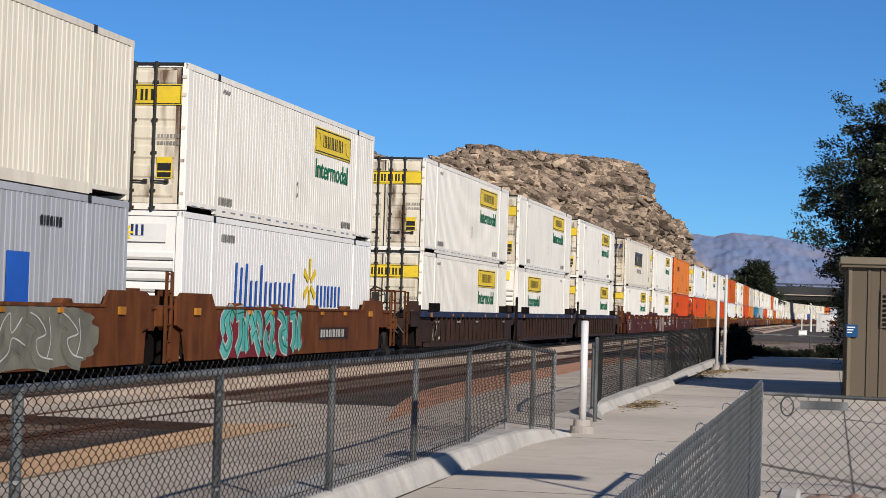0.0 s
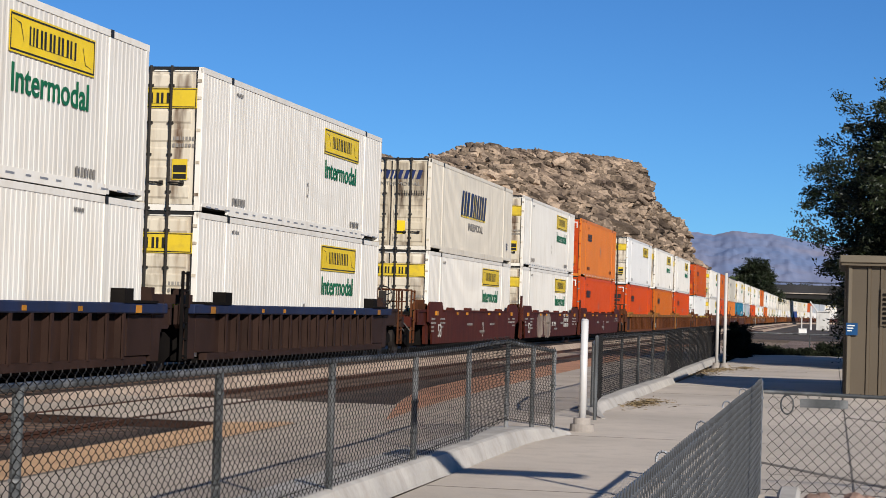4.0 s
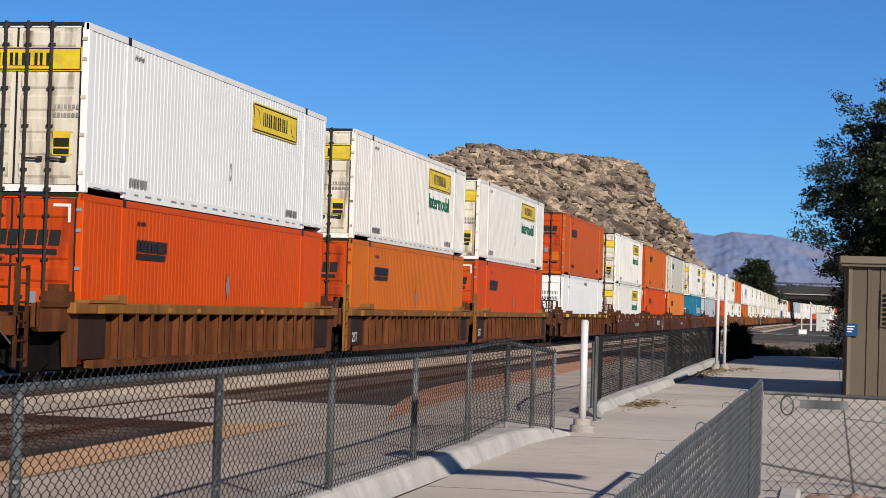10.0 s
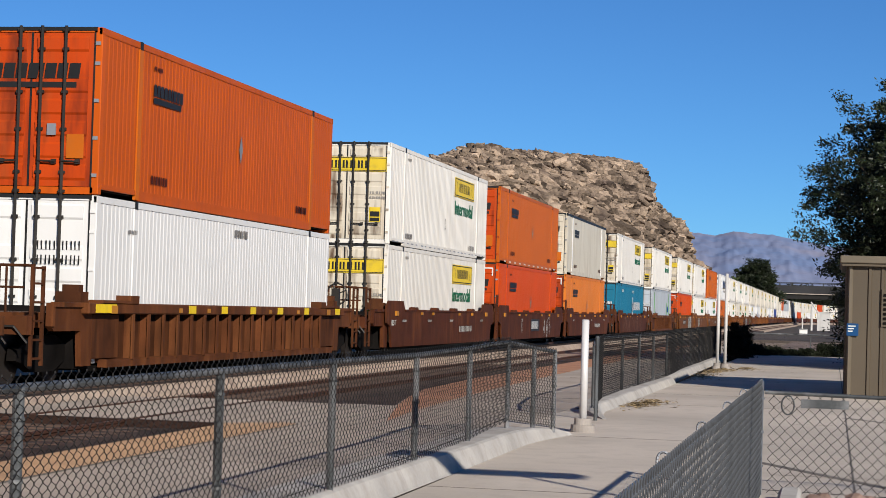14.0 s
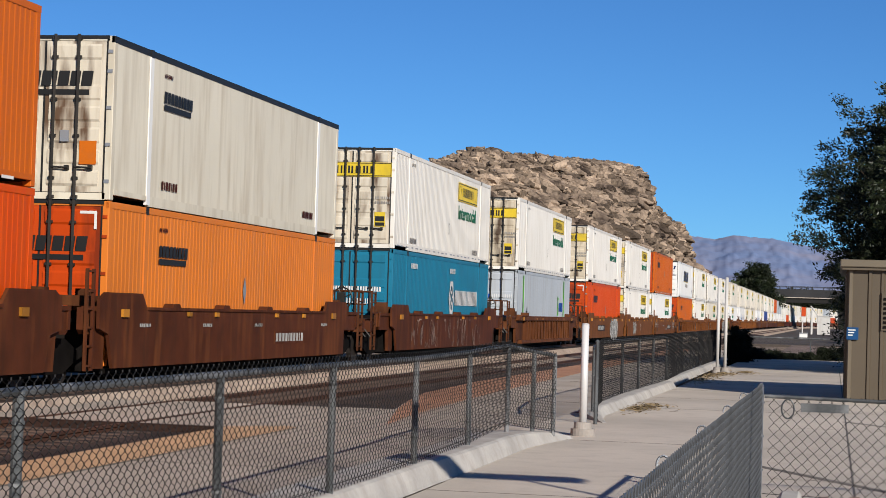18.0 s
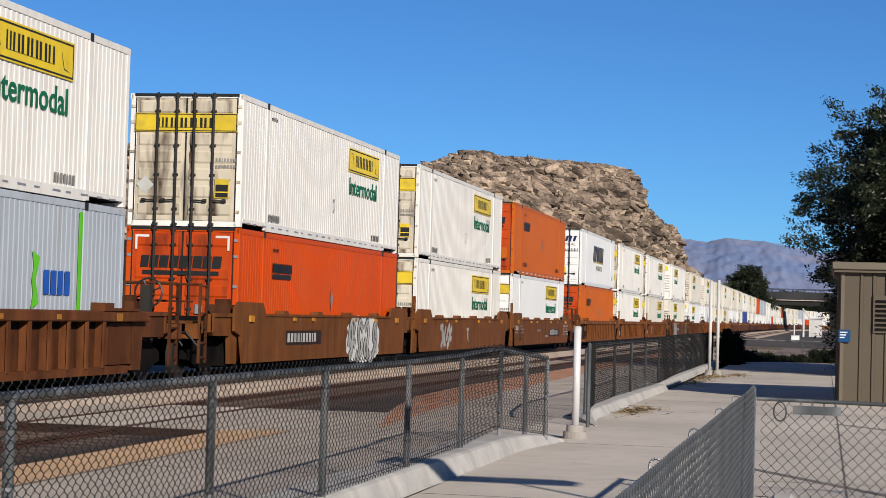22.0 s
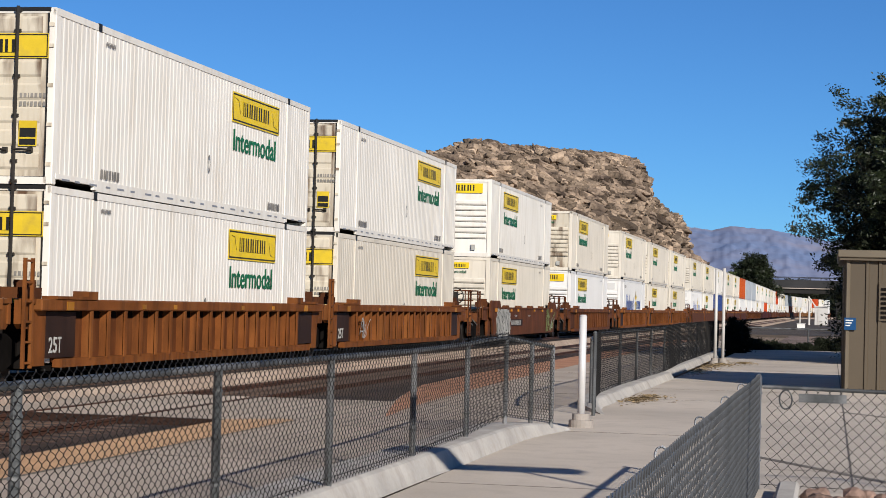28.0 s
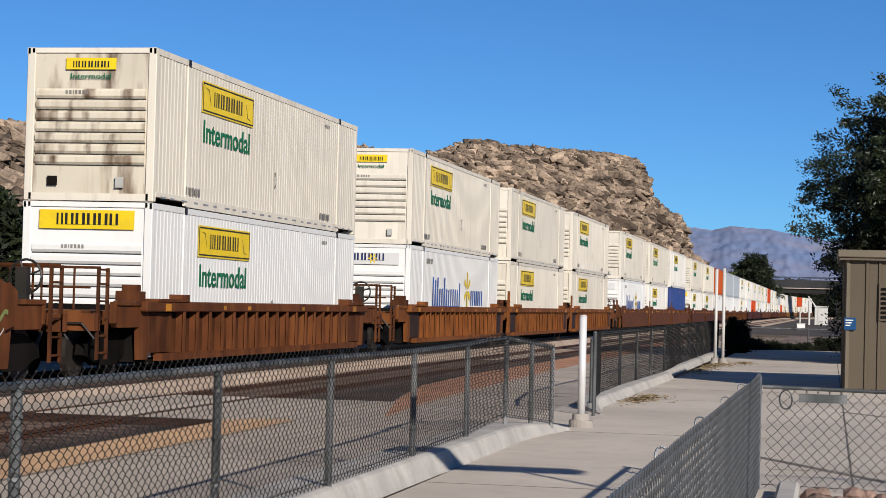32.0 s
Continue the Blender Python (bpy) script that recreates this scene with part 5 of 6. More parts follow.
            bars(b2, (0.05, 0.06, 0.02, 0.05, 0.05, 0.06, 0.02, 0.05), 0.065, 0.03)
            ob = part("stencil", b2, W, cars[n])
            ob.matrix_basis = Matrix(((0, 0, 1, 1.51), (1, 0, 0, y), (0, 1, 0, 1.02), (0, 0, 0, 1)))
    for n in (5, 6, 7, 19):
        b2 = bmesh.new()
        rnd = random.Random(90 + n)
        for y0 in (-8.45, -7.0, 6.6, 7.6):
            for row in range(rnd.randrange(2, 5)):
                y = y0
                for _ in range(rnd.randrange(3, 7)):
                    w = rnd.uniform(0.05, 0.16)
                    box(b2, 1.505, 1.508, y, y + w, 1.06 - 0.13 * row, 1.12 - 0.13 * row)
                    y += w + 0.04
        for y0, z0 in ((-2.2, 0.86), (0.3, 0.60), (2.4, 0.86)):
            y = y0
            for _ in range(8):
                w = rnd.uniform(0.05, 0.14)
                box(b2, 1.505, 1.508, y, y + w, z0, z0 + 0.08)
                y += w + 0.035
        ob = part("stencil", b2, M["ink"], cars[n], "rows of small pale stencilled marks")
        ob["kind"] = "stuff"
        if n in (5, 7):
            b2 = bmesh.new()
            ring = [[b2.verts.new((1.508, 0.9 + q * 0.17 * math.cos(k * math.tau / 20), 0.72 + q * 0.27 * math.sin(k * math.tau / 20))) for k in range(20)] for q in (0.78, 1.0)]
            for k in range(20):
                b2.faces.new((ring[0][k], ring[1][k], ring[1][(k + 1) % 20], ring[0][(k + 1) % 20]))
            part("emblem_ring", b2, M["graywhite"], cars[n], "pale oval ring")
    # leafy spray at the end of one car
    scribble(cars[23], 5.4, 7.6, 0.4, 1.34, 15, 0.075, M["olive"], 21, "olive green sprayed tuft")
    scribble(cars[23], 5.6, 7.4, 0.5, 1.3, 5, 0.04, W, 22, "thin pale strokes over a green tuft")


TRAIN = []
templates = {}


def place(key, build):
    """The first of its kind is built, the next are copies that share its meshes."""
    if key not in templates:
        templates[key] = build()
        return templates[key]
    return copy_thing(templates[key], Matrix())


def build_train():
    n, s = 0, None
    far = False
    for count, paint, style in CARS:
        for k in range(count):
            if n >= len(STACKS):
                return
            s = KNOWN[n] if n in KNOWN else s + (19.25 if k else 23.25)
            first, last = k == 0 and n > 0, k == count - 1
            far = n >= 34
            car = place((paint, style, first, last, far), lambda: well_car(paint, style, first, last, far))
            mid = s + CL
            TRAIN.append((car, mid, 0.0, False))
            up, low = STACKS[n].split("-")
            for code, z in ((low, 0.328), (up, 0.328 + CH + 0.02)):
                turned = code.endswith("n")
                st = STYLES[code[0]]
                box_ = place((code, far), lambda: container(st[0], st[1], st[2], st[3] if len(st) > 3 else "", turned, far))
                TRAIN.append((box_, mid, z, turned))
            UNITS.append((car, n))
            n += 1


UNITS = []
build_train()
mark_cars()


def motions():
    for ob, mid, z, turned in TRAIN:
        rows = []
        for k in range(9):
            m = along(mid - run(4.0 * k)) @ pose(0, 0, z, 0, 0, 180 if turned else 0)
            rows.append((4.0 * k, m))
        walk(ob, rows)


# ---- fences ----
def chain_link(pts, z0s, h, pitch=0.05, r=0.0039, barb=0.05, rise=0.036, side=0.032, knot=0.17):
    """Woven wire along points: each wire runs up in a zigzag and hooks into the next over a short upright knot."""
    p = [Vector((*q, 0)) for q in pts]
    seg = [(b - a).length for a, b in zip(p, p[1:])]
    total = sum(seg)
    n, k = int(total / pitch), int((h + barb) / rise)
    cum = np.concatenate([[0], np.cumsum(seg)])
    px = np.array([q[0] for q in pts])
    py = np.array([q[1] for q in pts])
    pz = np.array(z0s)
    i, m = np.meshgrid(np.arange(n), np.arange(2 * (k + 1)), indexing="ij")
    j, lift = m // 2, knot * (2 * (m % 2) - 1)
    s = (i + ((i + j) % 2) + 0.06 * np.sin(i * 1.7 + j * 0.6)) * pitch
    X, Y, Z = np.interp(s, cum, px), np.interp(s, cum, py), np.interp(s, cum, pz) + (j + lift) * rise + 0.02
    X = X + side + 0.0025 * (1 - 2 * (j % 2)) + 0.004 * np.sin(s * 1.3 + j * 0.12)
    k = 2 * k + 1
    j = m
    verts = np.empty((n, k + 1, 3, 3))
    for c in range(3):
        a = c * math.tau / 3
        verts[:, :, c, 0] = X + r * math.cos(a)
        verts[:, :, c, 1] = Y + r * math.sin(a)
        verts[:, :, c, 2] = Z
    base = ((i[:, :-1] * (k + 1) + j[:, :-1]) * 3).ravel()
    faces = np.concatenate([np.stack([base + a, base + b, base + 3 + b, base + 3 + a], 1) for a, b in ((0, 1), (1, 2), (2, 0))])
    return verts.reshape(-1, 3).tolist(), faces.tolist()


def fence(label, pts, z0s, h, posts, metal, wire, rail_r=0.024, post_r=0.03, pitch=0.05, wire_r=0.0037, rise=0.036, meshed=None, knot=0.17):
    ob = thing("chain_link_fence", label, "fence", "fences by the path")
    part_of("chain_link_mesh", raw("chain_link_mesh", *chain_link(pts[:meshed], z0s[:meshed], h, pitch, wire_r, rise=rise, knot=knot), wire), ob)["kind"] = "stuff"
    for (a, za), (b, zb) in zip(zip(pts, z0s), zip(pts[1:], z0s[1:])):
        bm = bmesh.new()
        rod(bm, (*a, za + h), (*b, zb + h), rail_r, 8)
        part("top_rail", bm, metal, ob)
        bm = bmesh.new()
        rod(bm, (*a, za + 0.05), (*b, zb + 0.05), 0.004, 4)
        part("tension_wire", bm, wire, ob)
    for x, y, z, hh in posts:
        bm = bmesh.new()
        rod(bm, (x, y, z - 0.05), (x, y, z + hh), post_r, 10)
        post = part("post", bm, metal, ob)
        bm = bmesh.new()
        rod(bm, (x, y, z + hh), (x, y, z + hh + 0.03), post_r * 1.15, 10, post_r * 0.5)
        part("cap", bm, metal, post)
        for q in (0.25, 0.55, 0.85):
            bm = bmesh.new()
            rod(bm, (x, y, z + hh * q), (x, y, z + hh * q + 0.018), post_r * 1.25, 8)
            part("tie_band", bm, metal, post)
    return ob


path_fence = fence("dark weathered chain-link fence on a concrete kerb", [(-3.93, -4), (-3.93, 3.7), (-3.93, 6.3), (-3.93, 9.22), (-3.93, 12.5), (-3.93, 15.5), (-3.95, 18.85), (-3.98, 21.9), (-4.02, 23.5), (-4.06, 25.1), (-3.82, 25.7), (-3.61, 26.16)],
                   [0.2] * 6 + [0.19, 0.21, 0.235, 0.24, 0.166, 0.113], 1.02,
                   [(-3.93, y, 0.19, 1.02) for y in (0.75, 3.7, 6.3, 9.22, 12.5, 15.5)] + [(-3.95, 18.85, 0.19, 1.01), (-3.98, 21.9, 0.19, 1.02), (-4.06, 25.1, 0.17, 1.07), (-3.82, 25.7, 0.15, 1.02), (-3.61, 26.16, 0.12, 1.01)],
                   M["fencemetal"], M["wire"], pitch=0.0555, wire_r=0.0036, rise=0.0345, meshed=10)
part_of("chain_link_mesh", raw("chain_link_mesh", *chain_link([(-4.06, 25.1), (-3.82, 25.7), (-3.61, 26.16)], [0.24, 0.166, 0.113], 1.02, 0.020, 0.0036), M["wire"]), path_fence)["kind"] = "stuff"
fence("long dark chain-link fence running beside the footpath", [(-3.58, 30.7), (-3.85, 32.6), (-4.06, 35.5), (-4.1, 39.5), (-4.05, 44.5), (-4.0, 49.0), (-4.15, 56), (-4.2, 64), (-4.3, 78)],
      [0.05, 0.1, 0.14, 0.14, 0.14, 0.14, 0.16, 0.16, 0.16], 1.07, [(-3.58, 30.7, 0.0, 1.28), (-3.85, 32.6, 0.1, 1.06), (-4.06, 35.5, 0.14, 1.06), (-4.1, 39.5, 0.14, 1.06), (-4.06, 42.5, 0.14, 1.06), (-4.03, 45.6, 0.14, 1.06), (-4.0, 49.0, 0.14, 1.06), (-4.1, 52.5, 0.14, 1.06), (-4.15, 56, 0.16, 1.06), (-4.18, 60, 0.16, 1.06), (-4.2, 64, 0.16, 1.06), (-4.25, 70, 0.16, 1.06)], M["fencemetal"], M["wire"], pitch=0.058)
right_fence = fence("galvanised chain-link fence along the footpath", [(-0.70, -2), (-0.70, 6), (-0.69, 12), (-0.67, 19.0)], [0.0] * 4, 1.035,
                    [(-0.70, 3, 0, 1.0), (-0.70, 6, 0, 1.0), (-0.70, 9.2, 0, 1.0), (-0.66, 19.05, 0, 1.06), (-0.70, 18.6, 0, 1.0)], M["zinc"], M["meshzinc"], post_r=0.032, wire_r=0.0034, pitch=0.054, rise=0.054, knot=0.03)
for y in (8.55, 11.1, 13.8, 16.3):
    bm = bmesh.new()
    for k in range(9):
        a, b = (k - 0.5) * 0.39, (k + 0.5) * 0.39
        rod(bm, (-0.70 - 0.028 * math.cos(a), y, 1.05 + 0.04 * math.sin(a)), (-0.70 - 0.028 * math.cos(b), y + 0.004, 1.05 + 0.04 * math.sin(b)), 0.006, 5)
    part("tie_loop", bm, M["zinc"], right_fence)
yard_fence = fence("galvanised chain-link gate panel before the yard", [(-0.62, 19.05), (1.2, 18.9), (4.2, 18.6)], [0.0, -0.02, -0.05], 0.97, [(1.3, 18.9, 0, 0.97), (4.2, 18.6, -0.05, 0.97)], M["fencemetal"], M["wire"], rail_r=0.018, post_r=0.022, wire_r=0.0042, pitch=0.054, rise=0.054, knot=0.03)
bm = bmesh.new()
box(bm, -0.28, 0.16, 18.93, 18.95, 0.84, 0.92)
part("latch_plate", bm, M["fencemetal"], yard_fence, "weathered grey latch plate")
bm = bmesh.new()
for k in range(12):
    a, b = k * math.tau / 12, (k + 1) * math.tau / 12
    rod(bm, (-0.40 + 0.06 * math.cos(a), 18.95, 0.86 + 0.09 * math.sin(a)), (-0.40 + 0.06 * math.cos(b), 18.95, 0.86 + 0.09 * math.sin(b)), 0.008, 5)
part("latch_ring", bm, M["fencemetal"], yard_fence)


# shadow lines across the yard, laid on the paving as thin dark strips
YARD_SHADOWS = [((-0.82, 23.3), (1.3, 18.95)), ((0.24, 34.55), (1.56, 32.23))]
for a, b in YARD_SHADOWS:
    bm = bmesh.new()
    d = (Vector(b) - Vector(a)).normalized()
    n = Vector((-d.y, d.x)) * 0.06
    prism(bm, [(a[0] - n.x, a[1] - n.y), (b[0] - n.x, b[1] - n.y), (b[0] + n.x, b[1] + n.y), (a[0] + n.x, a[1] + n.y)], -0.02, 0.005, 2)
    thing("trim", "dark painted shadow line across the yard paving", "paving joint", "", "structure", bm, M["joint"])


# ---- poles ----
def white_pole(x, y, h, r, base_r, label, paint="whitepole"):
    ob = thing("white_pole", label, "pole", "white poles by the path")
    bm = bmesh.new()
    rod(bm, (x, y, 0.1), (x, y, h), r, 16)
    shaft = part("shaft", bm, M[paint], ob)
    for f in shaft.data.polygons:
        f.use_smooth = len(f.vertices) == 4
    bm = bmesh.new()
    rod(bm, (x, y, h), (x, y, h + 0.02), r * 1.1, 16, r * 0.7)
    part("cap", bm, M[paint], shaft)
    bm = bmesh.new()
    rod(bm, (x, y, 0), (x, y, 0.1), base_r, 20, base_r * 0.97)
    part("footing", bm, M["footing"], ob, "round concrete footing")
    bm = bmesh.new()
    rod(bm, (x, y, 0.1), (x, y, 0.19), base_r * 0.74, 20, base_r * 0.7)
    part("collar", bm, M["footing"], ob)
    return ob


white_pole(-3.40, 27.68, 1.55, 0.052, 0.175, "short silvery steel pole on a round stepped footing", "silver")
white_pole(-3.29, 62.6, 2.98, 0.05, 0.17, "tall white-painted steel pole at the path's edge")
white_pole(-3.53, 62.65, 2.96, 0.05, 0.17, "tall white-painted steel pole at the path's edge")

# lamp post beside the yard, whose shadow crosses the path
lamp = thing("street_lamp", "dark slim lamp post with a flat head", "lamp post")
bm = bmesh.new()
rod(bm, (2.55, 12.05, 0), (2.55, 12.05, 4.25), 0.045, 10, 0.035)
part("post", bm, M["fencemetal"], lamp)
bm = bmesh.new()
box(bm, 0.85, 3.25, 11.85, 12.3, 4.20, 4.34)
part("head", bm, M["fencemetal"], lamp)

# ---- shed ----
shed = thing("utility_shed", "tan-brown metal shed with battens and a flat roof", "shed")
bm = bmesh.new()
box(bm, 0.30, 6.0, 43.5, 49.5, 0.0, 2.87)
part("wall", bm, M["shed"], shed)
for k in range(20):
    x = 0.30 if k == 0 else 0.44 + k * 0.265
    bm = bmesh.new()
    prism(bm, [(x, 43.5), (x + 0.02, 43.465), (x + 0.075, 43.465), (x + 0.095, 43.5)], 0.02, 2.87, 2)
    part("batten", bm, M["shedtrim"] if k == 0 else M["shed"], shed)
for k in range(12):
    y = 43.6 + k * 0.46
    bm = bmesh.new()
    prism(bm, [(0.30, y), (0.26, y + 0.03), (0.26, y + 0.11), (0.30, y + 0.14)], 0.02, 2.87, 2)
    part("batten", bm, M["shed"], shed)
bm = bmesh.new()
box(bm, 0.12, 6.2, 43.3, 49.7, 2.89, 3.05)
roof = part("roof", bm, M["shedtrim"], shed, "paler tan roof edge", bevel=0.015)
bm = bmesh.new()
box(bm, 0.16, 6.2, 43.35, 49.7, 2.83, 2.89)
part("fascia", bm, M["shed"], roof)
bm = bmesh.new()
box(bm, 1.00, 1.9, 43.43, 43.49, 1.55, 2.35)
lou = part("louvre", bm, M["shed"], shed)
for k in range(7):
    bm = bmesh.new()
    box(bm, 1.05, 1.85, 43.40, 43.45, 1.60 + 0.1 * k, 1.65 + 0.1 * k)
    part("slat", bm, M["underframe"], lou)
sign = thing("wall_sign", "small blue enamel sign with white lines on a shed", "sign")
bm = bmesh.new()
box(bm, 0.28, 0.53, 43.43, 43.455, 1.335, 1.60)
plate = part("plate", bm, M["signblue"], sign, bevel=0.004)
for k, w in enumerate((0.16, 0.13, 0.10)):
    bm = bmesh.new()
    box(bm, 0.31, 0.31 + w, 43.42, 43.43, 1.53 - 0.055 * k, 1.555 - 0.055 * k)
    part("white_bar", bm, M["whitevinyl"], plate)


# ---- scattered small stuff ----
def litter(name, label, spots, n, size, material, seed):
    rnd = random.Random(seed)
    v, f = [], []
    for _ in range(n):
        cx, cy, rx, ry = spots[rnd.randrange(len(spots))]
        a, q = rnd.random() * math.tau, min(1.6, abs(rnd.gauss(0, 0.55)))
        x, y = cx + rx * q * math.cos(a), cy + ry * q * math.sin(a)
        b, s = rnd.random() * math.tau, size * (0.5 + rnd.random())
        z = 0.006 + rnd.random() * 0.05 * max(0, 1 - q)
        c, d = s * math.cos(b), s * math.sin(b)
        k = len(v)
        v += [(x - c, y - d, z), (x + 0.3 * d, y - 0.3 * c, z + 0.3 * s * rnd.random()), (x + c, y + d, z + 0.4 * s * rnd.random()), (x - 0.3 * d, y + 0.3 * c, z)]
        f.append((k, k + 1, k + 2, k + 3))
    return tagged(new(name, raw(name, v, f, material)), label, "leaf litter", "", "stuff")


litter("leaf_litter", "dry straw-coloured leaf litter drifted against the kerb", [(-3.35, 37.2, 0.42, 2.2), (-3.45, 36.2, 0.25, 1.2), (-3.5, 55.0, 0.4, 4.5), (-3.3, 61.0, 0.5, 4.0), (-2.7, 64.0, 0.5, 2.0), (-3.3, 62.2, 0.35, 1.2), (-3.55, 59.5, 0.25, 2.5)], 3000, 0.045, M["straw"], 5)


def pebble(name, seed, squash=0.65, sub=2, rough=0.22):
    bm = bmesh.new()
    bmesh.ops.create_icosphere(bm, subdivisions=sub, radius=1.0)
    off = Vector((seed * 7.1, seed * 3.3, seed * 1.7))
    for v in bm.verts:
        d = 1 + rough * noise.noise(v.co * 1.3 + off) + 0.6 * rough * noise.noise(v.co * 3.1 + off)
        v.co = Vector((v.co.x * d, v.co.y * d * 0.85, v.co.z * d * squash))
    return bm


stones = thing("cobble_bed", "pinkish rounded cobbles in a concrete-edged bed", "cobbles")
bm = bmesh.new()
box(bm, -0.45, -0.25, 16.9, 18.7, -0.02, 0.12)
part("edging", bm, M["kerb"], stones, bevel=0.03)
peb = [mesh_of(pebble("cobble", k), "cobble", M["stone"]) for k in range(5)]
rnd = random.Random(3)
for k in range(70):
    s = 0.07 + 0.05 * rnd.random()
    part_of("cobble", peb[k % 5], stones, pose(-0.18 + 1.9 * rnd.random(), 17.0 + 1.7 * rnd.random(), 0.03 + 0.03 * rnd.random(), 0, 0, 360 * rnd.random()) @ Matrix.Diagonal((s, s, s, 1)))


# ---- trees and shrubs ----
def leafage(sprays, per, spread, size, seed, long=1.0, wide=0.36):
    """Many small pointed leaves in drooping sprays; each spray is a place, a weight and the way it grows."""
    r = np.random.RandomState(seed)
    q = np.repeat(np.array(sprays), per, 0)
    n = len(q)
    w = (spread * q[:, 3])[:, None]
    d = np.clip(r.normal(size=(n, 3)), -1.5, 1.5) * w * np.array([0.8, 0.8, 0.6])
    d += q[:, 4:7] * (np.clip(r.normal(size=n), -1.4, 1.4)[:, None] * w * long)
    p = q[:, :3] + d
    a = r.normal(size=(n, 3)) * 0.7 + q[:, 4:7]
    a /= np.linalg.norm(a, axis=1)[:, None]
    b = np.cross(a, r.normal(size=(n, 3)))
    b /= np.linalg.norm(b, axis=1)[:, None]
    s = size * (0.6 + 0.8 * r.rand(n))[:, None]
    v = np.stack([p - a * s, p + b * s * wide, p + a * s, p - b * s * wide], 1).reshape(-1, 3)
    f = np.arange(4 * n).reshape(-1, 4)
    return v.tolist(), f.tolist()


def tree(label, x, y, z, height, radius, crown_low, seed, leaves=26000, size=0.11, trunk_r=0.22, leaf="leaf", squash=1.0, lobes=60, category="tree", name="tree", shape=None, spread=0.10):
    """A trunk, limbs and a crown of sprays; shape gives the crown's reach at rising heights, as shares of radius."""
    rnd = random.Random(seed)
    ob = thing(name, label, category, "trees and shrubs" if name == "tree" else "low shrubs")
    bm = bmesh.new()
    fork = Vector((x, y, z + crown_low + 0.15 * height))
    rod(bm, (x, y, z - 0.1), fork, trunk_r, 10, trunk_r * 0.7)
    ends, inner = [], []
    shape = shape or [(0, 0.45), (0.15, 0.8), (0.4, 1.0), (0.7, 0.85), (0.9, 0.5), (1, 0.15)]
    for k in range(lobes):
        a = rnd.random() * math.tau
        t = rnd.random()
        full = radius * float(np.interp(t, [q[0] for q in shape], [q[1] for q in shape]))
        reach = full * math.sqrt(rnd.uniform(0.12, 1.0)) * rnd.uniform(0.88, 1.0)
        e = Vector((x + reach * math.cos(a), y + reach * math.sin(a) * squash, z + crown_low + (height - crown_low) * t))
        mid = fork.lerp(e, 0.5) + Vector((rnd.uniform(-0.4, 0.4), rnd.uniform(-0.4, 0.4), 0.3)) * radius * 0.2
        if k % 3 == 0:
            rod(bm, fork, mid, trunk_r * 0.28, 6, trunk_r * 0.16)
            rod(bm, mid, e, trunk_r * 0.16, 5, trunk_r * 0.04)
        out = Vector((math.cos(a), math.sin(a) * squash, rnd.uniform(-0.5, 0.7))).normalized()
        ends.append((*e, 0.7 + 0.7 * rnd.random(), *out))
        for _ in range(3):
            o = Vector((rnd.uniform(-1, 1), rnd.uniform(-1, 1), rnd.uniform(-1, 0.8)))
            c = e + o * radius * 0.14
            g = (out + 0.7 * o).normalized()
            ends.append((*c, 0.4 + 0.5 * rnd.random(), *g))
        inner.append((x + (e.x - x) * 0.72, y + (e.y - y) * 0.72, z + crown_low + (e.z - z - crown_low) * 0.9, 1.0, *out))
    part("trunk", bm, M["bark"], ob)
    crown = part_of("crown", raw("crown", *leafage(ends, max(8, leaves // len(ends)), radius * spread, size, seed), M[leaf]), ob)
    crown["kind"] = "stuff"
    # crown core in the shade-dark leaf colour
    core = part_of("inner_foliage", raw("inner_foliage", *leafage(inner, max(6, leaves // (2 * len(inner))), radius * 0.16, size * 1.5, seed + 1, 0.5, 0.42), M["shadeleaf"]), ob)
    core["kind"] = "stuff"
    return ob


tree("large olive-green leafy tree with drooping ragged branches", 4.5, 68.0, -0.2, 9.6, 5.4, 1.5, 4, leaves=260000, size=0.06, trunk_r=0.28, lobes=420, spread=0.05,
     shape=[(0, 0.70), (0.05, 0.80), (0.09, 0.86), (0.2, 0.88), (0.3, 0.96), (0.36, 1.04), (0.56, 1.06), (0.64, 1.03), (0.78, 0.96), (0.86, 0.88), (0.95, 0.68), (1, 0.4)])
tree("dark green leafy tree standing behind the shed", 3.8, 75.5, -0.2, 6.9, 4.3, 0.2, 9, leaves=110000, size=0.07, lobes=240)
# this tree stands out of view, added to cast shade on the path end
tree("unseen broad green tree added to shade the path end", 9.4, 69.5, -0.2, 10.0, 5.2, 0.8, 17, leaves=26000, size=0.14, trunk_r=0.25, lobes=120, spread=0.08)
tree("rounded green tree beyond the far containers", -17.9, 470.0, -0.2, 15.0, 7.0, 3.0, 12, leaves=26000, size=0.22, trunk_r=0.4, lobes=110, spread=0.08)
tree("low spreading green bush beside the far track", -22.6, 440.0, -0.2, 10.0, 6.0, 2.0, 13, leaves=14000, size=0.22, leaf="leaf2", lobes=60, spread=0.08)
tree("dark green bush behind the near track", -31.5, 70.0, -0.2, 5.6, 3.6, 0.3, 15, leaves=14000, size=0.14, lobes=50)
tree("dark green bush behind the near track", -33.5, 64.0, -0.2, 4.8, 3.2, 0.3, 16, leaves=9000, size=0.14, lobes=40)
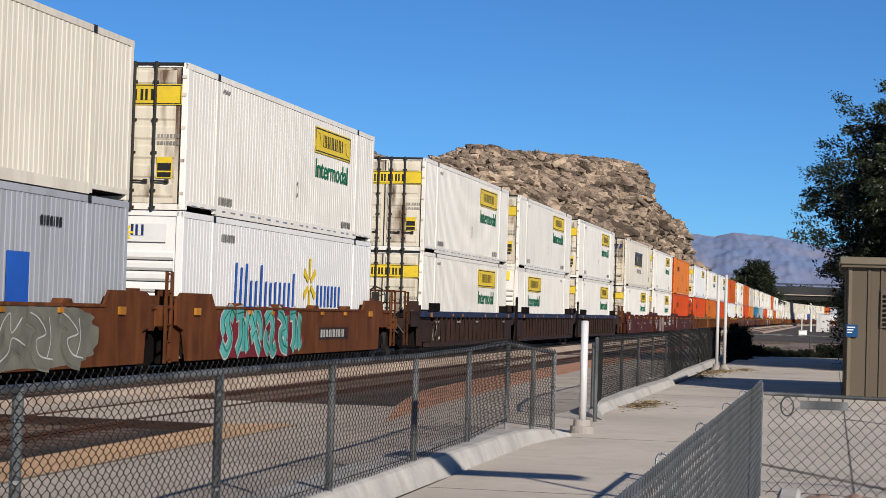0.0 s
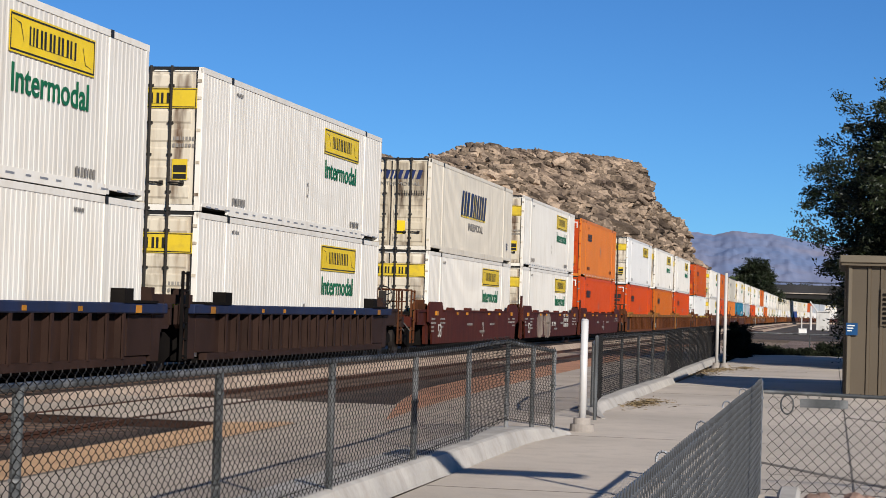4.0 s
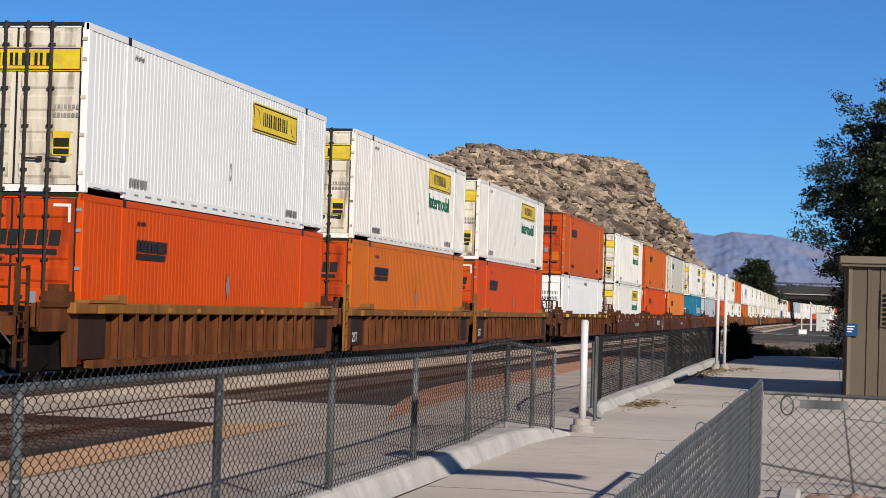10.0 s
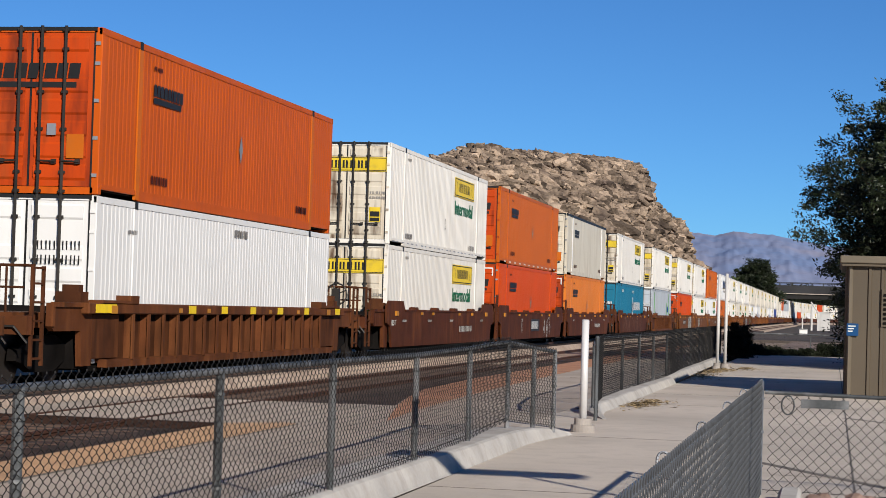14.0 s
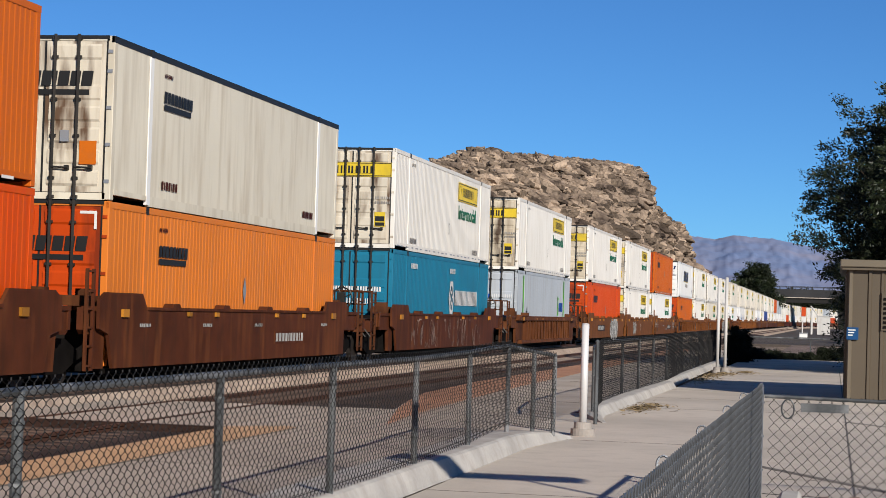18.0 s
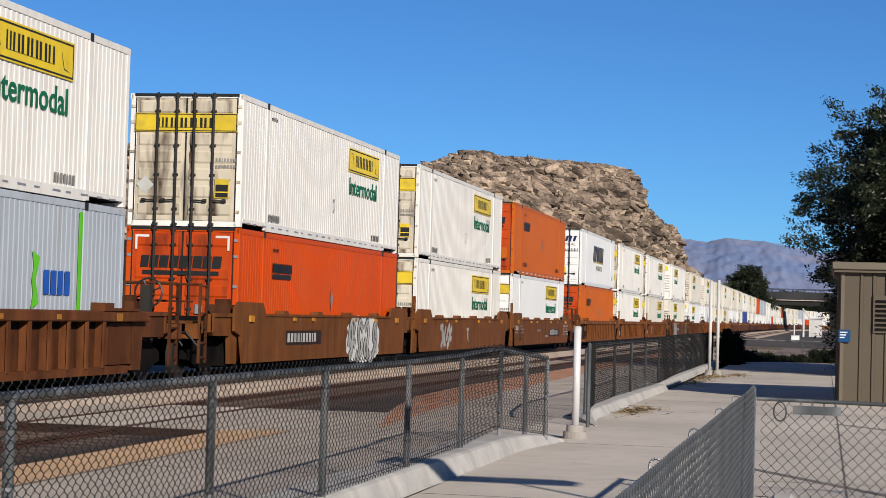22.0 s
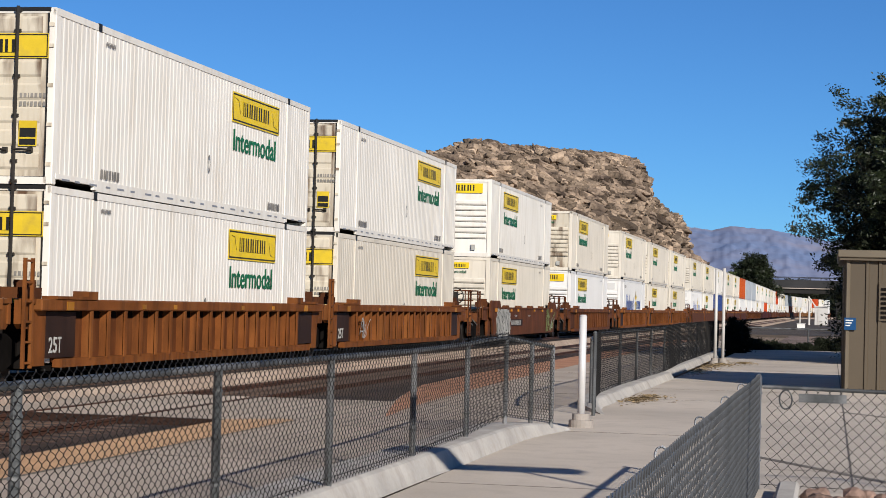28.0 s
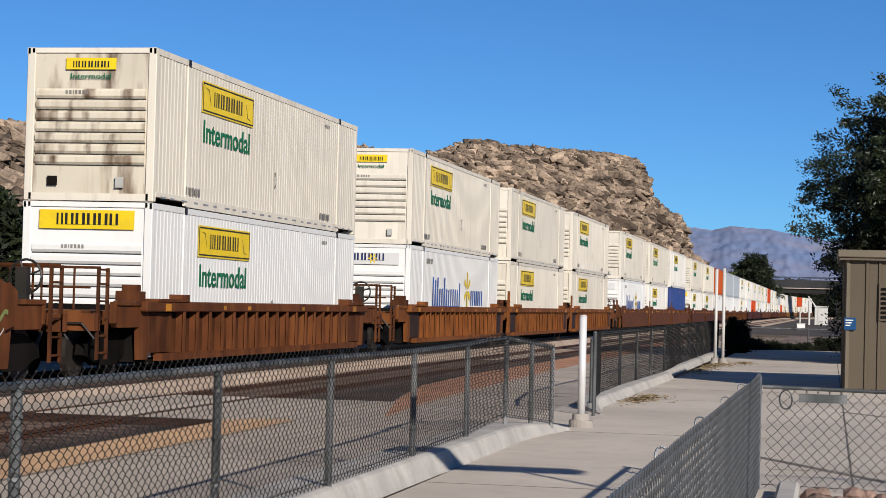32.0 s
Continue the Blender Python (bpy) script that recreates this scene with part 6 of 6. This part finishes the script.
for k, (x, y, h, r) in enumerate([(-3.85, 80.0, 1.55, 0.55), (-3.6, 82.5, 1.4, 0.6), (-3.4, 88.0, 0.62, 0.8), (-2.6, 89.5, 0.48, 0.8), (-1.9, 90.0, 0.36, 0.75), (-1.1, 90.0, 0.44, 0.7), (-0.3, 90.2, 0.66, 0.75), (0.5, 90.0, 0.72, 0.8)]):
    tree("low dark shrub along the end of the path", x, y, -0.2, h, r, 0.02, 30 + k, leaves=7000, size=0.045, trunk_r=0.03, lobes=40, category="shrub", name="shrub", leaf="shadeleaf", spread=0.16, shape=[(0, 1.0), (0.5, 0.95), (1, 0.3)])
for k, (x, y, h, r) in enumerate([(9, 170, 7, 4.0), (-32, 545, 10, 6), (-48, 1060, 16, 20), (-18, 1060, 17, 20), (10, 1070, 17, 20), (8, 606, 9, 8), (20, 610, 10, 9)]):
    tree("dusty green tree in the middle distance", x, y, -0.2, h, r, 0.4, 50 + k, leaves=9000, size=0.2 if y < 300 else 0.5 if y < 900 else 0.9, lobes=70, leaf="shadeleaf" if y > 600 else "leaf")

# ---- end of the path ----
fence("low dark chain-link fence across the end of the path", [(-3.9, 92.0), (-1.0, 92.0), (2.0, 92.0), (5, 92)], [-0.15] * 4, 1.08, [(x, 92, -0.2, 1.1) for x in (-3.9, -1.0, 2.0, 5.0)], M["fencemetal"], M["wire"], rail_r=0.035, pitch=0.09)
bm = bmesh.new()
box(bm, -3.0, 30, 96, 150, -0.26, -0.08)
gravel = thing("gravel_bed", "pinkish brown gravel behind the low fence", "gravel", "", "structure", bm, M["pinkdust"])
bm = bmesh.new()
box(bm, -7.5, 40, 151, 545, -0.26, -0.05)
road = thing("road", "dusty grey-brown service road near the tracks", "road", "", "structure", bm, M["dust"])

# signal house, mast and far bridge
house = thing("signal_cabinet", "tall white railway signal cabinet beside the tracks", "cabinet")
bm = bmesh.new()
box(bm, -2.3, -0.45, 290, 292.2, -0.25, 2.55)
part("body", bm, M["whitepole"], house, bevel=0.04)
bm = bmesh.new()
box(bm, -2.45, -0.3, 289.85, 292.4, 2.55, 2.68)
part("roof", bm, M["whitepole"], house)
bm = bmesh.new()
box(bm, -1.85, -0.9, 289.95, 290.0, 0.0, 2.3)
part("door", bm, M["whitepole"], house)
mast = thing("signal_mast", "white signal mast with a slanting brace", "mast")
bm = bmesh.new()
rod(bm, (-3.05, 288, -0.1), (-3.05, 288, 3.4), 0.16, 10)
part("post", bm, M["whitepole"], mast)
bm = bmesh.new()
rod(bm, (-3.2, 288, 4.0), (-2.1, 288, 2.5), 0.1, 8)
part("brace", bm, M["whitepole"], mast)
ob = thing("marker_post", "small pale post beside the far track", "post", "posts by the far track")
bm = bmesh.new()
rod(bm, (-4.3, 286, -0.2), (-4.3, 286, 1.9), 0.10, 8)
part("shaft", bm, M["whitepole"], ob)
ob = thing("utility_box", "low white utility box behind the end fence", "utility box")
bm = bmesh.new()
box(bm, -3.75, -2.85, 228, 229, -0.1, 0.42)
part("body", bm, M["clean"], ob, bevel=0.03)
bm = bmesh.new()
box(bm, -3.8, -2.8, 227.9, 229.1, 0.42, 0.47)
part("lid", bm, M["whitepole"], ob)
bridge = thing("road_bridge", "dark concrete road bridge across the railway", "bridge")
bm = bmesh.new()
box(bm, -60, 60, 560, 572, 7.0, 8.3)
part("girder", bm, M["bridge"], bridge)
bm = bmesh.new()
box(bm, -60, 60, 559.4, 572.6, 8.3, 8.5)
part("deck", bm, M["platform"], bridge, "pale concrete deck edge")
for y in (559.6, 572.2):
    bm = bmesh.new()
    box(bm, -60, 60, y, y + 0.25, 8.5, 10.7)
    part("parapet", bm, M["bridgegrey"], bridge)
    bm = bmesh.new()
    box(bm, -60, 60, y, y + 0.2, 11.4, 11.55)
    for k in range(41):
        box(bm, -60 + 3 * k, -59.85 + 3 * k, y, y + 0.2, 10.7, 11.4)
    part("railing", bm, M["bridgegrey"], bridge)
for x in (-24.5, 2.0, 14.0, 26.0, -38):
    bm = bmesh.new()
    box(bm, x - 0.7, x + 0.7, 561, 571, -0.3, 7.0)
    part("pier", bm, M["bridge"], bridge)

# ---- rock ridge and mountains ----
RIDGE = [(-30, 4.9), (-24, 5.0), (-19.5, 4.7), (-15.5, 5.0), (-13.0, 4.55), (-12.2, 4.1), (-11.65, 4.5), (-11.0, 4.72), (-10.2, 4.85), (-9.4, 4.80), (-8.3, 4.72), (-7.0, 4.62), (-6.0, 4.52), (-5.47, 4.30), (-5.25, 3.6), (-4.82, 3.05), (-4.34, 2.82), (-4.2, 2.42), (-4.05, 1.85), (-3.6, 1.5), (-3.4, 1.1), (-3.2, 0.5)]
raz, rel = np.array([q[0] for q in RIDGE]), np.array([q[1] for q in RIDGE])


def crest(az):
    d = float(np.interp(az, [-30, -12, -5.4, -3.2], [250, 300, 365, 430]))
    return d, 1.68 + d * math.tan(radians(float(np.interp(az, raz, rel)))) - 1.2


def ridge_point(az, u):
    """A point of the ridge: u from 0 at the foot to 1 at the crest and 1.4 behind it."""
    d, zc = crest(az)
    dd = d - 62 * (1 - u)
    k = u if u <= 1 else 1 - (u - 1) * 1.5
    z = -0.4 + (zc + 0.4) * (max(k, 0) ** 0.62)
    a = radians(az)
    p = Vector((math.sin(a) * dd, math.cos(a) * dd, 0))
    bump = noise.noise(p * 0.08) * 2.2 + noise.noise(p * 0.21) * 1.2 + noise.noise(p * 0.55) * 0.7
    z += bump * min(1, 2.0 * k) * (0.35 if u > 0.93 else 1.0)
    return Vector((p.x, p.y, z))


na, nu = 230, 34
verts, faces = [], []
for i in range(na + 1):
    az = -30 + 26.8 * i / na
    for j in range(nu + 1):
        verts.append(ridge_point(az, 1.4 * j / nu))
for i in range(na):
    for j in range(nu):
        k = i * (nu + 1) + j
        faces.append((k, k + 1, k + nu + 2, k + nu + 1))
# the dark base surface draws the shaded cracks between the stones
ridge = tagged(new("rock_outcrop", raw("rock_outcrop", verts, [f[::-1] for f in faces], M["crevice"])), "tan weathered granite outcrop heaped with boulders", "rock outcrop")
blocks = []
for k in range(10):
    bm = bmesh.new()
    off = Vector((k * 7.1, k * 3.3, k * 1.7))
    if k < 3:
        # rounded, weathered boulders
        bmesh.ops.create_icosphere(bm, subdivisions=2, radius=1.0)
        for v in bm.verts:
            c = v.co
            q = (abs(c.x) ** 4 + abs(c.y) ** 4 + abs(c.z) ** 4) ** -0.25
            d = q * (1 + 0.24 * noise.noise(c * 1.1 + off) + 0.16 * noise.noise(c * 2.6 + off))
            v.co = Vector((c.x * d, c.y * d, c.z * d * 0.8))
    else:
        # angular broken slabs
        bmesh.ops.create_cube(bm, size=1.7)
        for v in bm.verts:
            v.co += 0.55 * noise.noise_vector(v.co * 0.9 + off)
        bmesh.ops.bevel(bm, geom=bm.edges[:], offset=0.22, segments=1, affect="EDGES")
    bmesh.ops.recalc_face_normals(bm, faces=bm.faces)
    bmesh.ops.triangulate(bm, faces=bm.faces)
    me = mesh_of(bm, "boulder", M["rock"])
    if k < 3:
        for f in me.polygons:
            f.use_smooth = True
    pts = np.array([v.co for v in me.vertices])
    tri = np.array([f.vertices[:] for f in me.polygons])
    blocks.append((pts, tri, me))
rs = np.random.RandomState(11)
bv, bf, base = [], [], 0
for k in range(38000):
    az = rs.uniform(-14.5, -3.35) if rs.rand() < 0.88 else rs.uniform(-29.5, -14.5)
    u = 0.22 + 0.78 * rs.rand() ** 0.75
    p = ridge_point(az, u)
    s = (0.15 + 0.75 * rs.rand() ** 4.0) * (1.0 if az > -14.5 else 1.8)
    massive = az > -6.2 and u < 0.85 and rs.rand() < 0.04
    if massive:
        s *= 1.8
    if u > 0.92:
        s = min(s, 0.42)
    # slabs lie along the bedding, which dips gently to the east
    m = pose(p.x, p.y, p.z + 0.35 * s, rs.uniform(-30, 15), rs.normal(12, 13), -az + rs.normal(0, 28)) @ Matrix.Diagonal((s * rs.uniform(0.9, 2.3), s * rs.uniform(0.8, 1.3), s * rs.uniform(0.40, 0.85), 1))
    if k < 200 and -13 < az and u > 0.4:
        part_of("boulder", blocks[k % 10][2], ridge, m)
        continue
    v, f, _ = blocks[k % 3] if massive or (s > 0.75 and k % 3 == 0) else blocks[3 + k % 7]
    mm = np.array(m)
    bv.append(v @ mm[:3, :3].T + mm[:3, 3])
    bf.append(f + base)
    base += len(v)
bf = np.concatenate(bf).tolist()
rubble = part_of("rubble", raw("rubble", np.concatenate(bv).tolist(), bf, M["rock"]), ridge)
rubble["kind"] = "stuff"

MOUNT = [(-30, 2.2), (-20, 2.6), (-12, 2.3), (-6, 2.45), (-4.42, 2.42), (-4.09, 2.36), (-3.4, 2.30), (-2.8, 2.42), (-2.1, 2.36), (-1.5, 2.32), (-0.9, 2.20), (-0.5, 2.10), (0.5, 2.0), (1.5, 1.95), (8, 2.3), (20, 1.8), (35, 1.2)]
verts, faces = [], []
MAZ = [-30 + 0.5 * k for k in range(46)] + [-7 + 0.06 * k for k in range(158)] + [2.5 + 0.5 * k for k in range(66)]
NW = 30
for az in MAZ:
    el = float(np.interp(az, [q[0] for q in MOUNT], [q[1] for q in MOUNT]))
    for j in range(NW + 1):
        w = j / NW
        d = 3000 + 1100 * w
        z = 1.68 + 4100 * math.tan(radians(el)) * w ** 0.8
        p = Vector((d * radians(az) * 0.010, d * 0.008, 0))
        z += (6 * noise.noise(p * 2.3) + 5 * noise.noise(p * 5.1) + 3 * noise.noise(p * 11.0) + 1.2 * noise.noise(p * 23.0)) * math.sin(math.pi * min(1, w * 0.93)) + 2.5 * w * noise.noise(p * 9.0)
        verts.append((math.sin(radians(az)) * d, math.cos(radians(az)) * d, z - 4 * (1 - w)))
for i in range(len(MAZ) - 1):
    for j in range(NW):
        k = i * (NW + 1) + j
        faces.append((k + 1, k, k + NW + 1, k + NW + 2))
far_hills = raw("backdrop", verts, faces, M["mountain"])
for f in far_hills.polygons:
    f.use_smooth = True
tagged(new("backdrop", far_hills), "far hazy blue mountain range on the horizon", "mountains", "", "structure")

# ---- ties, built last ----
for tr, x, z in ((track_1, TRACK_X, RAIL_Z), (track_2, SIDING_X, 0.0)):
    for k in range(84):
        part_of("tie", tie_me, tr, along(17 + 0.55 * k, x, z))


motions()
